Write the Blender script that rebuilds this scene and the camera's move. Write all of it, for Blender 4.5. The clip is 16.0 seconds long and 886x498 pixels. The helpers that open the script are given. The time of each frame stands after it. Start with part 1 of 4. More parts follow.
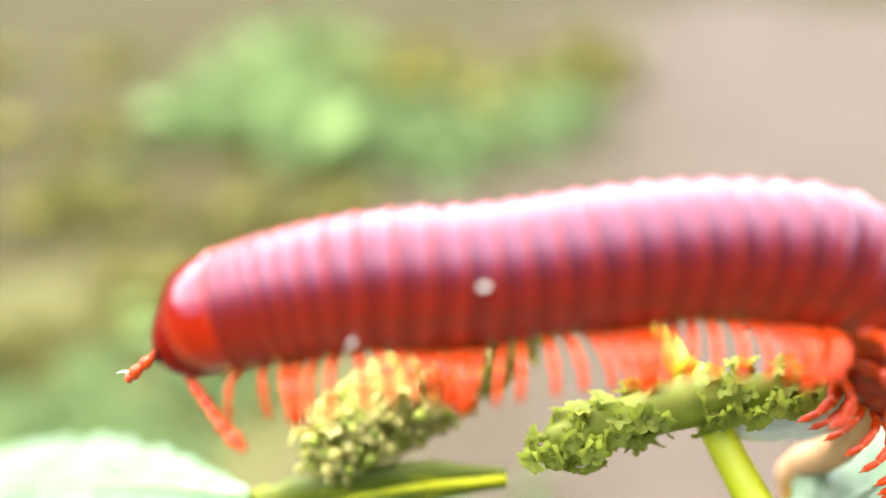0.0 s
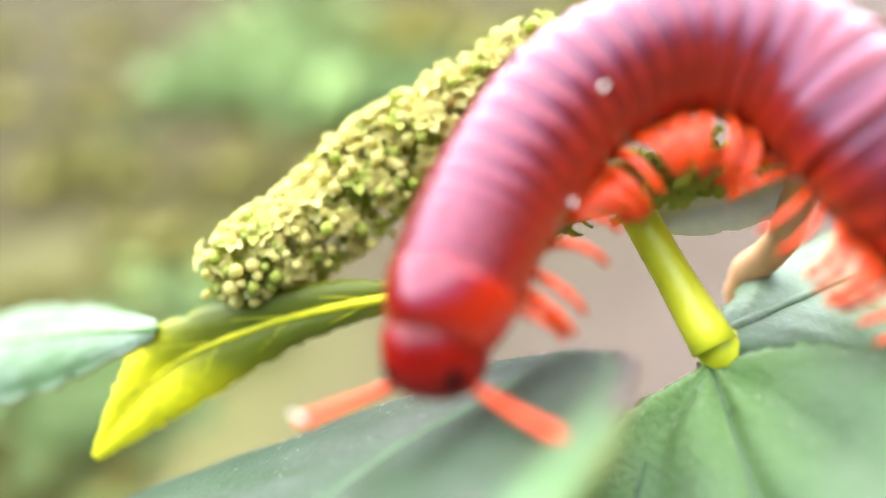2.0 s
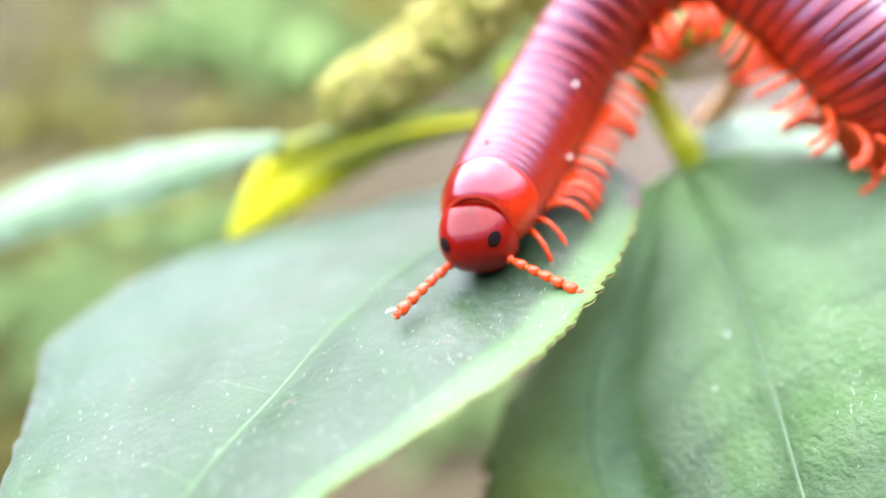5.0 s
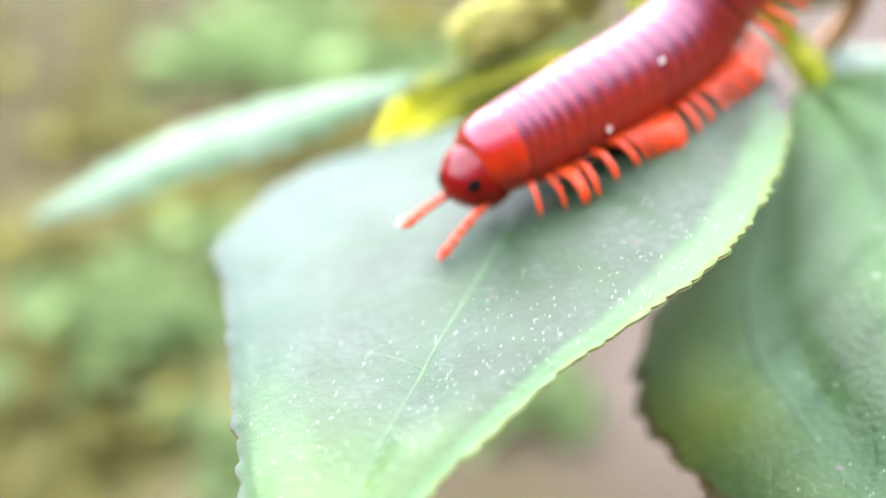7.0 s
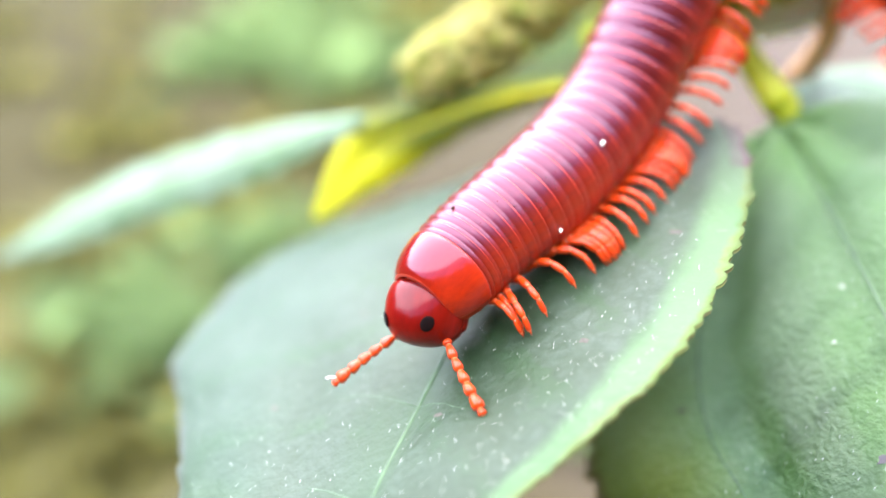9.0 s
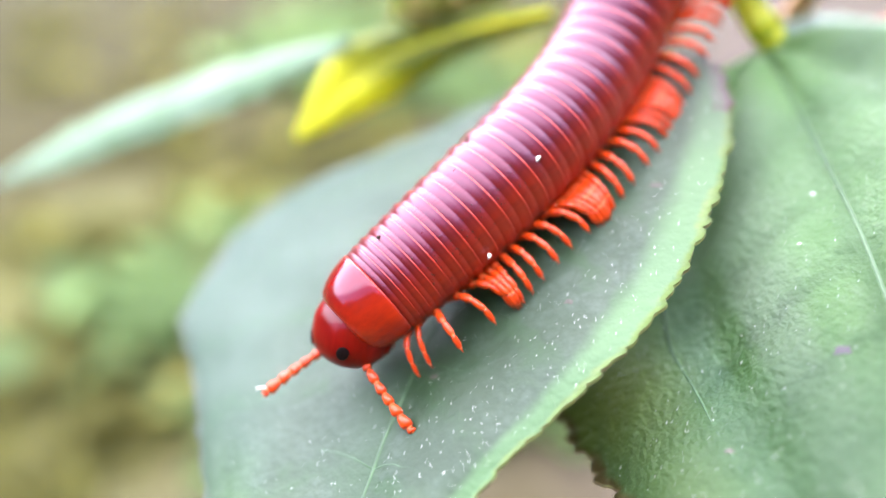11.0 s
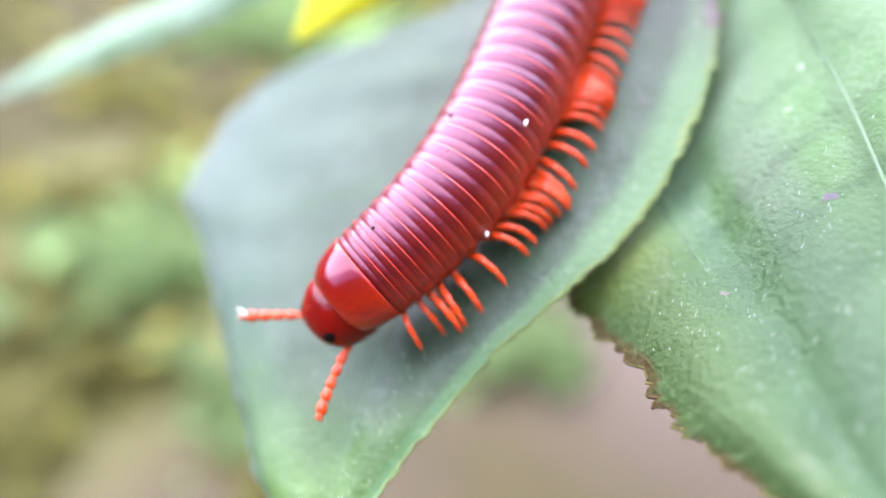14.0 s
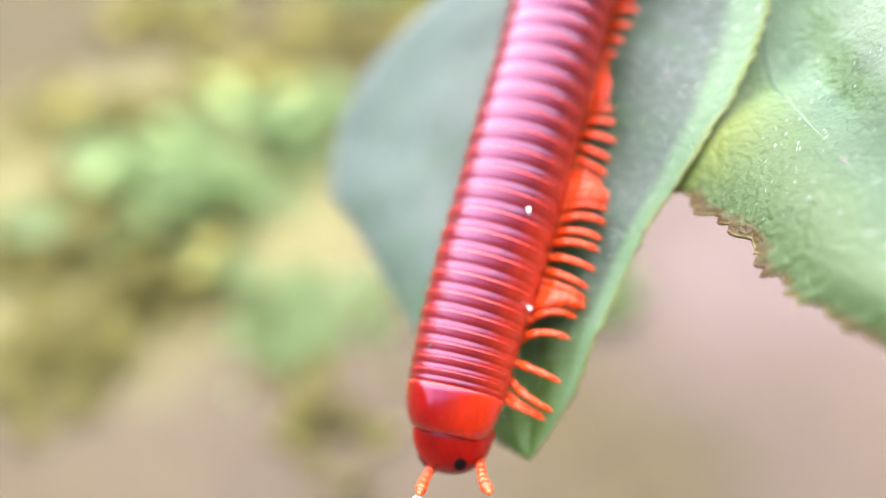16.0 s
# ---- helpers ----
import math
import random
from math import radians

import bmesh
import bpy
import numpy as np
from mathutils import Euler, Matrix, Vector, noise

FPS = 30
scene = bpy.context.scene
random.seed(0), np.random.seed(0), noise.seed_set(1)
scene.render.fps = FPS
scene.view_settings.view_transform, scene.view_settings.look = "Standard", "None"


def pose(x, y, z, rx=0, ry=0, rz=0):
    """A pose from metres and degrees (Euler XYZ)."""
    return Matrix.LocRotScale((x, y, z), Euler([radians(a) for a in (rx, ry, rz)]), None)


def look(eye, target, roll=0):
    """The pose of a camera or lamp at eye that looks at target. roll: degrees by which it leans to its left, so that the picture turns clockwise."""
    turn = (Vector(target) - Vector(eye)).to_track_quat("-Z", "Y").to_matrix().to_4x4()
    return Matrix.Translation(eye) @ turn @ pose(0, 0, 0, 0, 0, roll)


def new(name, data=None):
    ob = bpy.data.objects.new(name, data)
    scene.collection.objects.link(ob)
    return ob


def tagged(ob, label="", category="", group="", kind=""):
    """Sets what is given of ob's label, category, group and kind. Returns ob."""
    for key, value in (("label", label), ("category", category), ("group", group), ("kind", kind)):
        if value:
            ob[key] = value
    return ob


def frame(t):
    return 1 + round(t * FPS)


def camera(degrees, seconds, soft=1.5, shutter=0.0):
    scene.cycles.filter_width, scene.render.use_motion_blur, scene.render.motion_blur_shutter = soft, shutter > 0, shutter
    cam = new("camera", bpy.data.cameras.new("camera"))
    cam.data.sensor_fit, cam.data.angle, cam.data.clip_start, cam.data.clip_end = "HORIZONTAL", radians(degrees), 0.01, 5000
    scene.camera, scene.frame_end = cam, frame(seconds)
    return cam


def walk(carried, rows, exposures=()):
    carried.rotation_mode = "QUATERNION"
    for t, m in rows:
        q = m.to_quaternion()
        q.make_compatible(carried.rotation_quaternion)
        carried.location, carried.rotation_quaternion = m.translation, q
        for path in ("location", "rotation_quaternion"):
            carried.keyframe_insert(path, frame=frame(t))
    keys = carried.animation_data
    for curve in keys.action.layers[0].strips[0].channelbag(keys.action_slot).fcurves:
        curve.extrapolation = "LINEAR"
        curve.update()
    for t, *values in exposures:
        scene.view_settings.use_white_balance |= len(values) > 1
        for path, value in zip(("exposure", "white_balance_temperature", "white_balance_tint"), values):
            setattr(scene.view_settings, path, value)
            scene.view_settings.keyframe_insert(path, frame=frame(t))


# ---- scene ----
# All lengths below are in millimetres and are turned into metres by MM.
MM = 0.001


def view(x, y, z, yaw, pitch, roll):
    """A camera pose from millimetres and degrees: yaw to the left of +y, pitch up, roll to the left."""
    a, b = radians(yaw), radians(pitch)
    ahead = Vector((-math.sin(a) * math.cos(b), math.cos(a) * math.cos(b), math.sin(b)))
    eye = Vector((x, y, z)) * MM
    return look(eye, eye + ahead * 0.04, roll)


cam = camera(62, 16.0, soft=1.5)
# a phone held close: thin zone of focus
cam.data.dof.use_dof = True
cam.data.dof.focus_distance = 0.0390
cam.data.dof.aperture_fstop = 9.0
EXPOSURE = 3.16
PATH = [
    (0, view(3.09, 21.75, 16.88, -2.00, -31.98, 0.02)),
    (0.2, view(-1.79, 21.47, 12.26, -2.85, -30.98, -0.26)),
    (0.5, view(1.79, 20.30, 9.20, -2.43, -30.65, -0.71)),
    (1, view(5.18, 21.58, 6.96, -1.79, -31.53, -1.68)),
    (1.5, view(9.27, 22.40, 6.70, -0.53, -33.25, -3.17)),
    (2, view(9.29, 18.66, 6.31, 0.02, -33.34, -3.47)),
    (2.5, view(10.42, 15.11, 5.26, 0.34, -32.82, -2.82)),
    (3, view(7.90, 7.03, 5.48, 0.45, -32.71, -2.19)),
    (3.5, view(7.41, 2.55, 7.29, 0.53, -32.52, -1.58)),
    (4, view(3.17, 1.74, 5.62, -0.02, -31.55, -2.23)),
    (4.2, view(1.75, -0.15, 6.21, -3.02, -35.17, -0.65)),
    (6.3, view(-2.46, -3.22, 1.68, -6.20, -30.99, 2.74)),
    (6.5, view(-4.68, -4.78, 1.09, -5.50, -31.80, 2.18)),
    (7, view(-10.54, -6.83, 0.07, -4.59, -32.07, -0.07)),
    (7.5, view(-1.02, -3.16, 2.85, -1.75, -32.18, -2.50)),
    (8, view(-6.28, -5.09, 1.05, -3.61, -31.94, 0.18)),
    (8.5, view(-2.09, -2.74, 1.84, -2.16, -31.75, -0.92)),
    (9, view(-3.50, -2.39, 3.00, -1.35, -33.50, -2.71)),
    (9.2, view(-3.56, -3.84, 2.62, -2.98, -33.71, -1.10)),
    (11.3, view(0.75, -6.70, -5.44, 1.46, -30.31, -0.76)),
    (11.5, view(-2.67, -6.20, -4.97, 0.32, -31.70, 0.16)),
    (12, view(-1.28, -5.90, -4.51, 0.26, -32.53, -1.31)),
    (12.5, view(-1.30, -9.14, -5.78, 0.14, -31.71, 0.00)),
    (13, view(-2.93, -13.44, -14.75, 0.59, -28.54, 5.62)),
    (13.5, view(-2.14, -13.66, -10.74, -0.54, -31.43, 0.73)),
    (14, view(-1.39, -11.42, -9.74, -1.03, -32.28, 0.03)),
    (14.5, view(0.44, -11.98, -7.05, -1.88, -33.26, -1.39)),
    (15, view(-3.89, -9.77, -9.65, 1.16, -34.72, -1.43)),
    (15.5, view(-4.93, -11.99, -12.89, 1.68, -34.92, 0.26)),
    (16, view(-5.03, -12.82, -14.30, 1.66, -36.48, 0.20)),
]
walk(cam, PATH, exposures=[(0, EXPOSURE + 0.02, 7200, 8), (1.2, EXPOSURE - 0.12, 6850, 9), (3, EXPOSURE, 6700, 10), (4.5, EXPOSURE, 6500, 11), (7, EXPOSURE, 6450, 13), (9, EXPOSURE, 6450, 13), (12, EXPOSURE, 6280, 17), (14.5, EXPOSURE, 6180, 21), (16, EXPOSURE + 0.24, 6600, 24)])

# ---- light ----
world = bpy.data.worlds.new("sky")
scene.world = world
world.use_nodes = True
wn = world.node_tree.nodes
sky = wn.new("ShaderNodeTexSky")
sky.sky_type = "NISHITA"
sky.sun_disc = False
sky.sun_elevation = radians(54)
sky.sun_rotation = radians(-15)
sky.air_density, sky.dust_density, sky.ozone_density = 1.0, 0.7, 0.6
world.node_tree.links.new(sky.outputs["Color"], wn["Background"].inputs["Color"])
wn["Background"].inputs["Strength"].default_value = 0.15

sun_data = bpy.data.lights.new("sun", "SUN")
sun_data.energy, sun_data.angle, sun_data.color = 2.6, radians(134), (1.0, 0.95, 0.90)
sun = new("sun", sun_data)
sun.matrix_world = look((-0.22, 0.55, 0.81), (0, 0, 0))


# ---- materials ----
class Mat:
    """A node material with a Principled shader, and short ways to add what drives it."""

    def __init__(self, name, rough=0.5, **inputs):
        self.mat = bpy.data.materials.new(name)
        self.mat.use_nodes = True
        self.tree = self.mat.node_tree
        self.bsdf = self.tree.nodes["Principled BSDF"]
        self.bsdf.inputs["Roughness"].default_value = rough
        for key, value in inputs.items():
            self.bsdf.inputs[key.replace("_", " ")].default_value = value
        self.coords = self.add("ShaderNodeTexCoord").outputs["Object"]

    def add(self, kind, **props):
        node = self.tree.nodes.new(kind)
        for key, value in props.items():
            setattr(node, key, value)
        return node

    def link(self, a, b):
        self.tree.links.new(a, b)

    def noise(self, size, detail=4.0, rough=0.55, stretch=(1, 1, 1)):
        """Noise with blobs of about that size in millimetres."""
        m = self.add("ShaderNodeMapping")
        m.inputs["Scale"].default_value = [s / (size * MM) for s in stretch]
        self.link(self.coords, m.inputs["Vector"])
        n = self.add("ShaderNodeTexNoise")
        n.inputs["Scale"].default_value = 1.0
        n.inputs["Detail"].default_value = detail
        n.inputs["Roughness"].default_value = rough
        self.link(m.outputs["Vector"], n.inputs["Vector"])
        return n.outputs["Fac"]

    def ramp(self, fac, stops):
        r = self.add("ShaderNodeValToRGB")
        e = r.color_ramp.elements
        while len(e) < len(stops):
            e.new(0.5)
        for k, (at, c) in enumerate(stops):
            e[k].position, e[k].color = at, (*c, 1.0)
        self.link(fac, r.inputs["Fac"])
        return r.outputs["Color"]

    def mix(self, fac, a, b, blend="MIX"):
        m = self.add("ShaderNodeMix", data_type="RGBA", blend_type=blend)
        for socket, v in ((m.inputs["Factor"], fac), (m.inputs[6], a), (m.inputs[7], b)):
            if isinstance(v, (int, float)):
                socket.default_value = v
            elif isinstance(v, tuple):
                socket.default_value = (*v, 1.0)
            else:
                self.link(v, socket)
        return m.outputs[2]

    def math(self, kind, a, b=0.0, c=0.0):
        n = self.add("ShaderNodeMath", operation=kind)
        for socket, v in zip(n.inputs, (a, b, c)):
            if isinstance(v, (int, float)):
                socket.default_value = v
            else:
                self.link(v, socket)
        return n.outputs["Value"]

    def span(self, value, low, high):
        """0 at low, 1 at high, smooth between."""
        r = self.add("ShaderNodeMapRange", interpolation_type="SMOOTHSTEP")
        r.inputs["From Min"].default_value, r.inputs["From Max"].default_value = low, high
        self.link(value, r.inputs["Value"])
        return r.outputs["Result"]

    def color(self, socket):
        self.link(socket, self.bsdf.inputs["Base Color"])
        return self

    def rough(self, fac, low, high):
        m = self.add("ShaderNodeMapRange")
        m.inputs["To Min"].default_value, m.inputs["To Max"].default_value = low, high
        self.link(fac, m.inputs["Value"])
        self.link(m.outputs["Result"], self.bsdf.inputs["Roughness"])
        return self

    def bump(self, fac, strength, height):
        b = self.add("ShaderNodeBump")
        b.inputs["Strength"].default_value, b.inputs["Distance"].default_value = strength, height * MM
        self.link(fac, b.inputs["Height"])
        self.link(b.outputs["Normal"], self.bsdf.inputs["Normal"])
        return self

    def thin(self, socket, share):
        """Light that passes through a thin blade."""
        t = self.add("ShaderNodeBsdfTranslucent")
        self.link(socket, t.inputs["Color"])
        s = self.add("ShaderNodeMixShader")
        s.inputs["Fac"].default_value = share
        self.link(self.bsdf.outputs["BSDF"], s.inputs[1])
        self.link(t.outputs["BSDF"], s.inputs[2])
        self.link(s.outputs["Shader"], self.tree.nodes["Material Output"].inputs["Surface"])
        return self


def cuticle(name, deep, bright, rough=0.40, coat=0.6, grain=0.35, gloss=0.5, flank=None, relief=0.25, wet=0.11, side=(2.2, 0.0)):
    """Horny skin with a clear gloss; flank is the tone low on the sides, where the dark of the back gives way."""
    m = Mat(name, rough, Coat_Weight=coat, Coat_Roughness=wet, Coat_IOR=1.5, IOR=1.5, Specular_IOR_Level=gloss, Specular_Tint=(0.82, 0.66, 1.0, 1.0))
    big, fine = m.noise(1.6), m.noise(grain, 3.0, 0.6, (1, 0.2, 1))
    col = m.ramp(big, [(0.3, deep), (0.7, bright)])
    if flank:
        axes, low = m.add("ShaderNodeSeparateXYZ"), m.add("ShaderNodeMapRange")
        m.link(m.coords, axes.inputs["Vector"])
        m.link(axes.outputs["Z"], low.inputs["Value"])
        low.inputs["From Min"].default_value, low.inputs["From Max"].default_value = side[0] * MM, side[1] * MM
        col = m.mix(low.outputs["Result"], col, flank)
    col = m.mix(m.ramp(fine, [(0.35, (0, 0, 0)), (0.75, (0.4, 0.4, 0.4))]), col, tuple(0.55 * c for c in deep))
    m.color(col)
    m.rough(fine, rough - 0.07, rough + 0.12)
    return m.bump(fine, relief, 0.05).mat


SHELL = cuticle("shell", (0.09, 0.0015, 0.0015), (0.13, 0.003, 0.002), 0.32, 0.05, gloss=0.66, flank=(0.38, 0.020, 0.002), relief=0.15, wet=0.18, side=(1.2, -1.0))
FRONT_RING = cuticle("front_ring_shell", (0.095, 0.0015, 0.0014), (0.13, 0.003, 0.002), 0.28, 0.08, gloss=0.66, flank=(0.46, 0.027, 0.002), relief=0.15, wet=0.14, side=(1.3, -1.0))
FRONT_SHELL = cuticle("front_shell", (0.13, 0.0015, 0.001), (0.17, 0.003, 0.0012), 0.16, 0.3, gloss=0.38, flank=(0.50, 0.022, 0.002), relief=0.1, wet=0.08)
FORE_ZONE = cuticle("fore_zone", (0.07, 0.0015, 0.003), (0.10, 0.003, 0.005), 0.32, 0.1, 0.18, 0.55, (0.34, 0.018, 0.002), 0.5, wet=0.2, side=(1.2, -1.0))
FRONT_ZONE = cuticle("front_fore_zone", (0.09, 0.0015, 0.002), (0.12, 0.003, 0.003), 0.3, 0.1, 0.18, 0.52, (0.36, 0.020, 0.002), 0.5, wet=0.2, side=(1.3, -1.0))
RIM = cuticle("rim", (0.30, 0.018, 0.008), (0.42, 0.034, 0.015), 0.36, 0.4, gloss=0.25)
BELLY = cuticle("belly", (0.42, 0.03, 0.003), (0.56, 0.06, 0.005), 0.5, 0.1, gloss=0.2)
HEAD = cuticle("head_shell", (0.11, 0.0015, 0.001), (0.16, 0.0025, 0.001), 0.3, 0.4, 0.35, 0.05, (0.26, 0.005, 0.001), 0.25, 0.14)
LEG = cuticle("leg_shell", (0.56, 0.036, 0.003), (0.72, 0.07, 0.005), 0.32, 0.45, gloss=0.2)
JOINT = cuticle("joint_skin", (0.75, 0.16, 0.05), (0.88, 0.28, 0.10), 0.4, 0.3, gloss=0.2)


def plain(name, deep, bright, rough=0.6, size=1.0, bump=0.2, height=0.08, **inputs):
    m = Mat(name, rough, **inputs)
    n = m.noise(size)
    return m.color(m.ramp(n, [(0.3, deep), (0.72, bright)])).bump(m.noise(size * 0.3), bump, height).mat


EYE = plain("eye", (0.002, 0.0006, 0.0006), (0.010, 0.0015, 0.001), 0.8, 0.15, 0.8, 0.05, Specular_IOR_Level=0.1)
BLOT = plain("blot", (0.05, 0.045, 0.03), (0.10, 0.09, 0.06), 0.6, 0.3)
PURPLE = plain("purple_blot", (0.024, 0.0168, 0.0225), (0.0432, 0.0336, 0.0384), 0.6, 0.4)
SPECK = plain("speck", (0.75, 0.72, 0.62), (0.9, 0.88, 0.8), 0.5, 0.2)
DIRT = plain("dirt", (0.02, 0.01, 0.008), (0.06, 0.03, 0.02), 0.8, 0.2)


def blade(name, deep, mid, pale, thin, share=0.3, rough=0.5, patch=7.0, relief=0.5, grain=0.55, height=0.12, gloss=0.45, net=0.0, zones=(), ribs=0):
    """Leaf skin: broad tints, paler bloom, fine cells, zones of tint, sheen and shading along and across the blade, and
    a little light that comes through.
    """
    m = Mat(name, rough, Specular_IOR_Level=gloss)
    broad, cells, bloom = m.noise(patch, 3.0), m.noise(grain, 4.0), m.noise(2.2, 5.0, 0.7)
    col = m.ramp(broad, [(0.32, deep), (0.52, mid), (0.72, pale)])
    col = m.mix(m.ramp(bloom, [(0.45, (0, 0, 0)), (0.72, (0.6, 0.6, 0.6))]), col, pale)
    col = m.mix(m.ramp(cells, [(0.38, (0.5, 0.5, 0.5)), (0.68, (0, 0, 0))]), col, deep)
    if net:
        cell = m.add("ShaderNodeTexVoronoi", feature="DISTANCE_TO_EDGE")
        cell.inputs["Scale"].default_value = 1.0 / (net * MM)
        shift = m.add("ShaderNodeVectorMath", operation="ADD")
        wave = m.add("ShaderNodeVectorMath", operation="SCALE")
        fuzz = m.add("ShaderNodeTexNoise")
        fuzz.inputs["Scale"].default_value = 1.0 / (1.5 * MM)
        m.link(m.coords, fuzz.inputs["Vector"])
        m.link(fuzz.outputs["Color"], wave.inputs[0])
        wave.inputs["Scale"].default_value = 0.8 * MM
        m.link(m.coords, shift.inputs[0])
        m.link(wave.outputs["Vector"], shift.inputs[1])
        m.link(shift.outputs["Vector"], cell.inputs["Vector"])
        col = m.mix(m.ramp(cell.outputs["Distance"], [(0.0, (0.45, 0.45, 0.45)), (0.12, (0, 0, 0))]), col, deep)
    if zones:
        spot = m.add("ShaderNodeSeparateXYZ")
        m.link(m.add("ShaderNodeTexCoord").outputs["UV"], spot.inputs["Vector"])
        wobble = m.math("MULTIPLY", m.math("SUBTRACT", m.noise(2.6, 3.0), 0.5), 0.10)
        along = m.math("ADD", spot.outputs["X"], wobble)
        across = m.math("ADD", m.math("MULTIPLY_ADD", spot.outputs["Y"], 2.0, -1.0), wobble)
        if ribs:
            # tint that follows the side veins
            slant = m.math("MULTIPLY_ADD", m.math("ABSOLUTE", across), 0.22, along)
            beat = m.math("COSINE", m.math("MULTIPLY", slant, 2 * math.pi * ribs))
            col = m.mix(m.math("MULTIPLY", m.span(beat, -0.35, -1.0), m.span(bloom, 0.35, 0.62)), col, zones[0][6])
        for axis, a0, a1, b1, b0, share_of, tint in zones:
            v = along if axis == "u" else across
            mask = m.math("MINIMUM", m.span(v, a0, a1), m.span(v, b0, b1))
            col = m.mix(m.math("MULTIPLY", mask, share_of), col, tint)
    m.color(col)
    m.rough(bloom, rough - 0.08, rough + 0.18)
    m.bump(cells, relief, height)
    return m.thin(m.mix(0.5, col, thin), share).mat


LEAF_GREY = blade(
    "leaf_grey_green", (0.014, 0.036, 0.010), (0.034, 0.061, 0.031), (0.060, 0.088, 0.060), (0.12, 0.20, 0.05), 0.24, 0.46, 4.0, 0.9, gloss=0.5, net=1.5, ribs=8,
    zones=[
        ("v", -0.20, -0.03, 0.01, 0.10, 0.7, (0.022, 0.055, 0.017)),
        # left side paled: the sky's sheen is put into the colour
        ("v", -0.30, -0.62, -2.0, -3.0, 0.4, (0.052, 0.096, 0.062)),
        ("u", 0.27, 0.02, -2.0, -3.0, 0.75, (0.082, 0.170, 0.020)),
        # painted sheen again, stronger towards the left margin and its whitish edge
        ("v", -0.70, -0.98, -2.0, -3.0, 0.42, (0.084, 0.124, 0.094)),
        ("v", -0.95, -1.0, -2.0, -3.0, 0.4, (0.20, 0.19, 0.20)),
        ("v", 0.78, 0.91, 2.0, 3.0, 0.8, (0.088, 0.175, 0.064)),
        ("v", 0.965, 0.99, 2.0, 3.0, 0.45, (0.15, 0.18, 0.02)),
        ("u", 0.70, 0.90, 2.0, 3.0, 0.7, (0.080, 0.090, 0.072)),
    ])
LEAF_GREEN = blade(
    "leaf_green", (0.048, 0.124, 0.023), (0.096, 0.180, 0.062), (0.152, 0.212, 0.122), (0.24, 0.38, 0.05), 0.34, 0.46, 3.5, 1.0, 0.42, 0.32, 0.45, net=1.2, ribs=9,
    zones=[
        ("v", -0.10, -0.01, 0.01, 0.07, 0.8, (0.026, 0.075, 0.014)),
        # grey and teal strips: highlights on the folds, put into the colour
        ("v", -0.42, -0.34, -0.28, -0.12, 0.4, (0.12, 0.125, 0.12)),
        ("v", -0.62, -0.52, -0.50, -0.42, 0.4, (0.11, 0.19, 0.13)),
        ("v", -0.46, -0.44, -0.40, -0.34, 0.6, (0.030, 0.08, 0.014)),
        ("v", -0.55, -0.80, -2.0, -3.0, 0.75, (0.16, 0.20, 0.014)),
        # grey sheen painted on the right half
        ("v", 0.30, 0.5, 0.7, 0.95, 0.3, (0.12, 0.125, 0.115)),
        # base half lightened and tip half darkened, making up for shade in the colour
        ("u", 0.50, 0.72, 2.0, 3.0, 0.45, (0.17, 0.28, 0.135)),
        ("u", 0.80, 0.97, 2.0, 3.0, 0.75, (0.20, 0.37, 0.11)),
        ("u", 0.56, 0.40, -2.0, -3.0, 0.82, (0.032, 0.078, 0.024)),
        ("v", -0.965, -1.0, -2.0, -3.0, 0.8, (0.09, 0.040, 0.010)),
    ])
LEAF_PALE = blade("leaf_pale", (0.084, 0.165, 0.062), (0.158, 0.232, 0.142), (0.245, 0.302, 0.242), (0.206, 0.435, 0.0638))
LEAF_YELLOW = blade("leaf_yellow", (0.36, 0.40, 0.008), (0.66, 0.62, 0.010), (0.78, 0.71, 0.014), (0.9, 0.9, 0.01), 0.3, 0.5, 5.0, zones=[("u", 0.30, 0.52, 2.0, 3.0, 0.95, (0.07, 0.10, 0.006))])
EDGE_DRY = blade("leaf_edge_dry", (0.05, 0.035, 0.03), (0.11, 0.075, 0.07), (0.24, 0.20, 0.19), (0.2, 0.12, 0.08), 0.15, 0.5, 0.9, 1.0)
LEAF_DRY = blade("leaf_dry", (0.1452, 0.0594, 0.0198), (0.2772, 0.1188, 0.0462), (0.396, 0.2112, 0.099), (0.396, 0.165, 0.0396), 0.2)
VEIN = plain("vein", (0.1056, 0.198, 0.066), (0.1716, 0.2772, 0.1188), 0.5, 1.0)
VEIN_DARK = plain("vein_dark", (0.03, 0.07, 0.022), (0.055, 0.115, 0.04), 0.5, 1.0)
MARGIN = plain("leaf_margin", (0.12, 0.06, 0.035), (0.32, 0.34, 0.10), 0.6, 1.2)
HAIR = plain("leaf_hair", (0.65, 0.66, 0.55), (0.85, 0.85, 0.75), 0.35, 0.5)
STEM = plain("stem_skin", (0.441, 0.483, 0.0105), (0.651, 0.651, 0.0315), 0.45, 3.0)
STEM_PEACH = plain("stem_peach", (0.501, 0.255, 0.118), (0.683, 0.41, 0.227), 0.6, 4.0)
PETAL = blade("petal", (0.44, 0.40, 0.10), (0.56, 0.51, 0.18), (0.66, 0.61, 0.27), (0.72, 0.68, 0.27), 0.5, 0.7, 1.5, 0.2)
BUD = blade("bud", (0.24, 0.28, 0.035), (0.33, 0.37, 0.055), (0.42, 0.44, 0.08), (0.46, 0.52, 0.08), 0.45, 0.6, 1.5, 0.2)
BRACT = plain("bract_white", (0.592, 0.619, 0.564), (0.773, 0.783, 0.746), 0.5, 2.0)


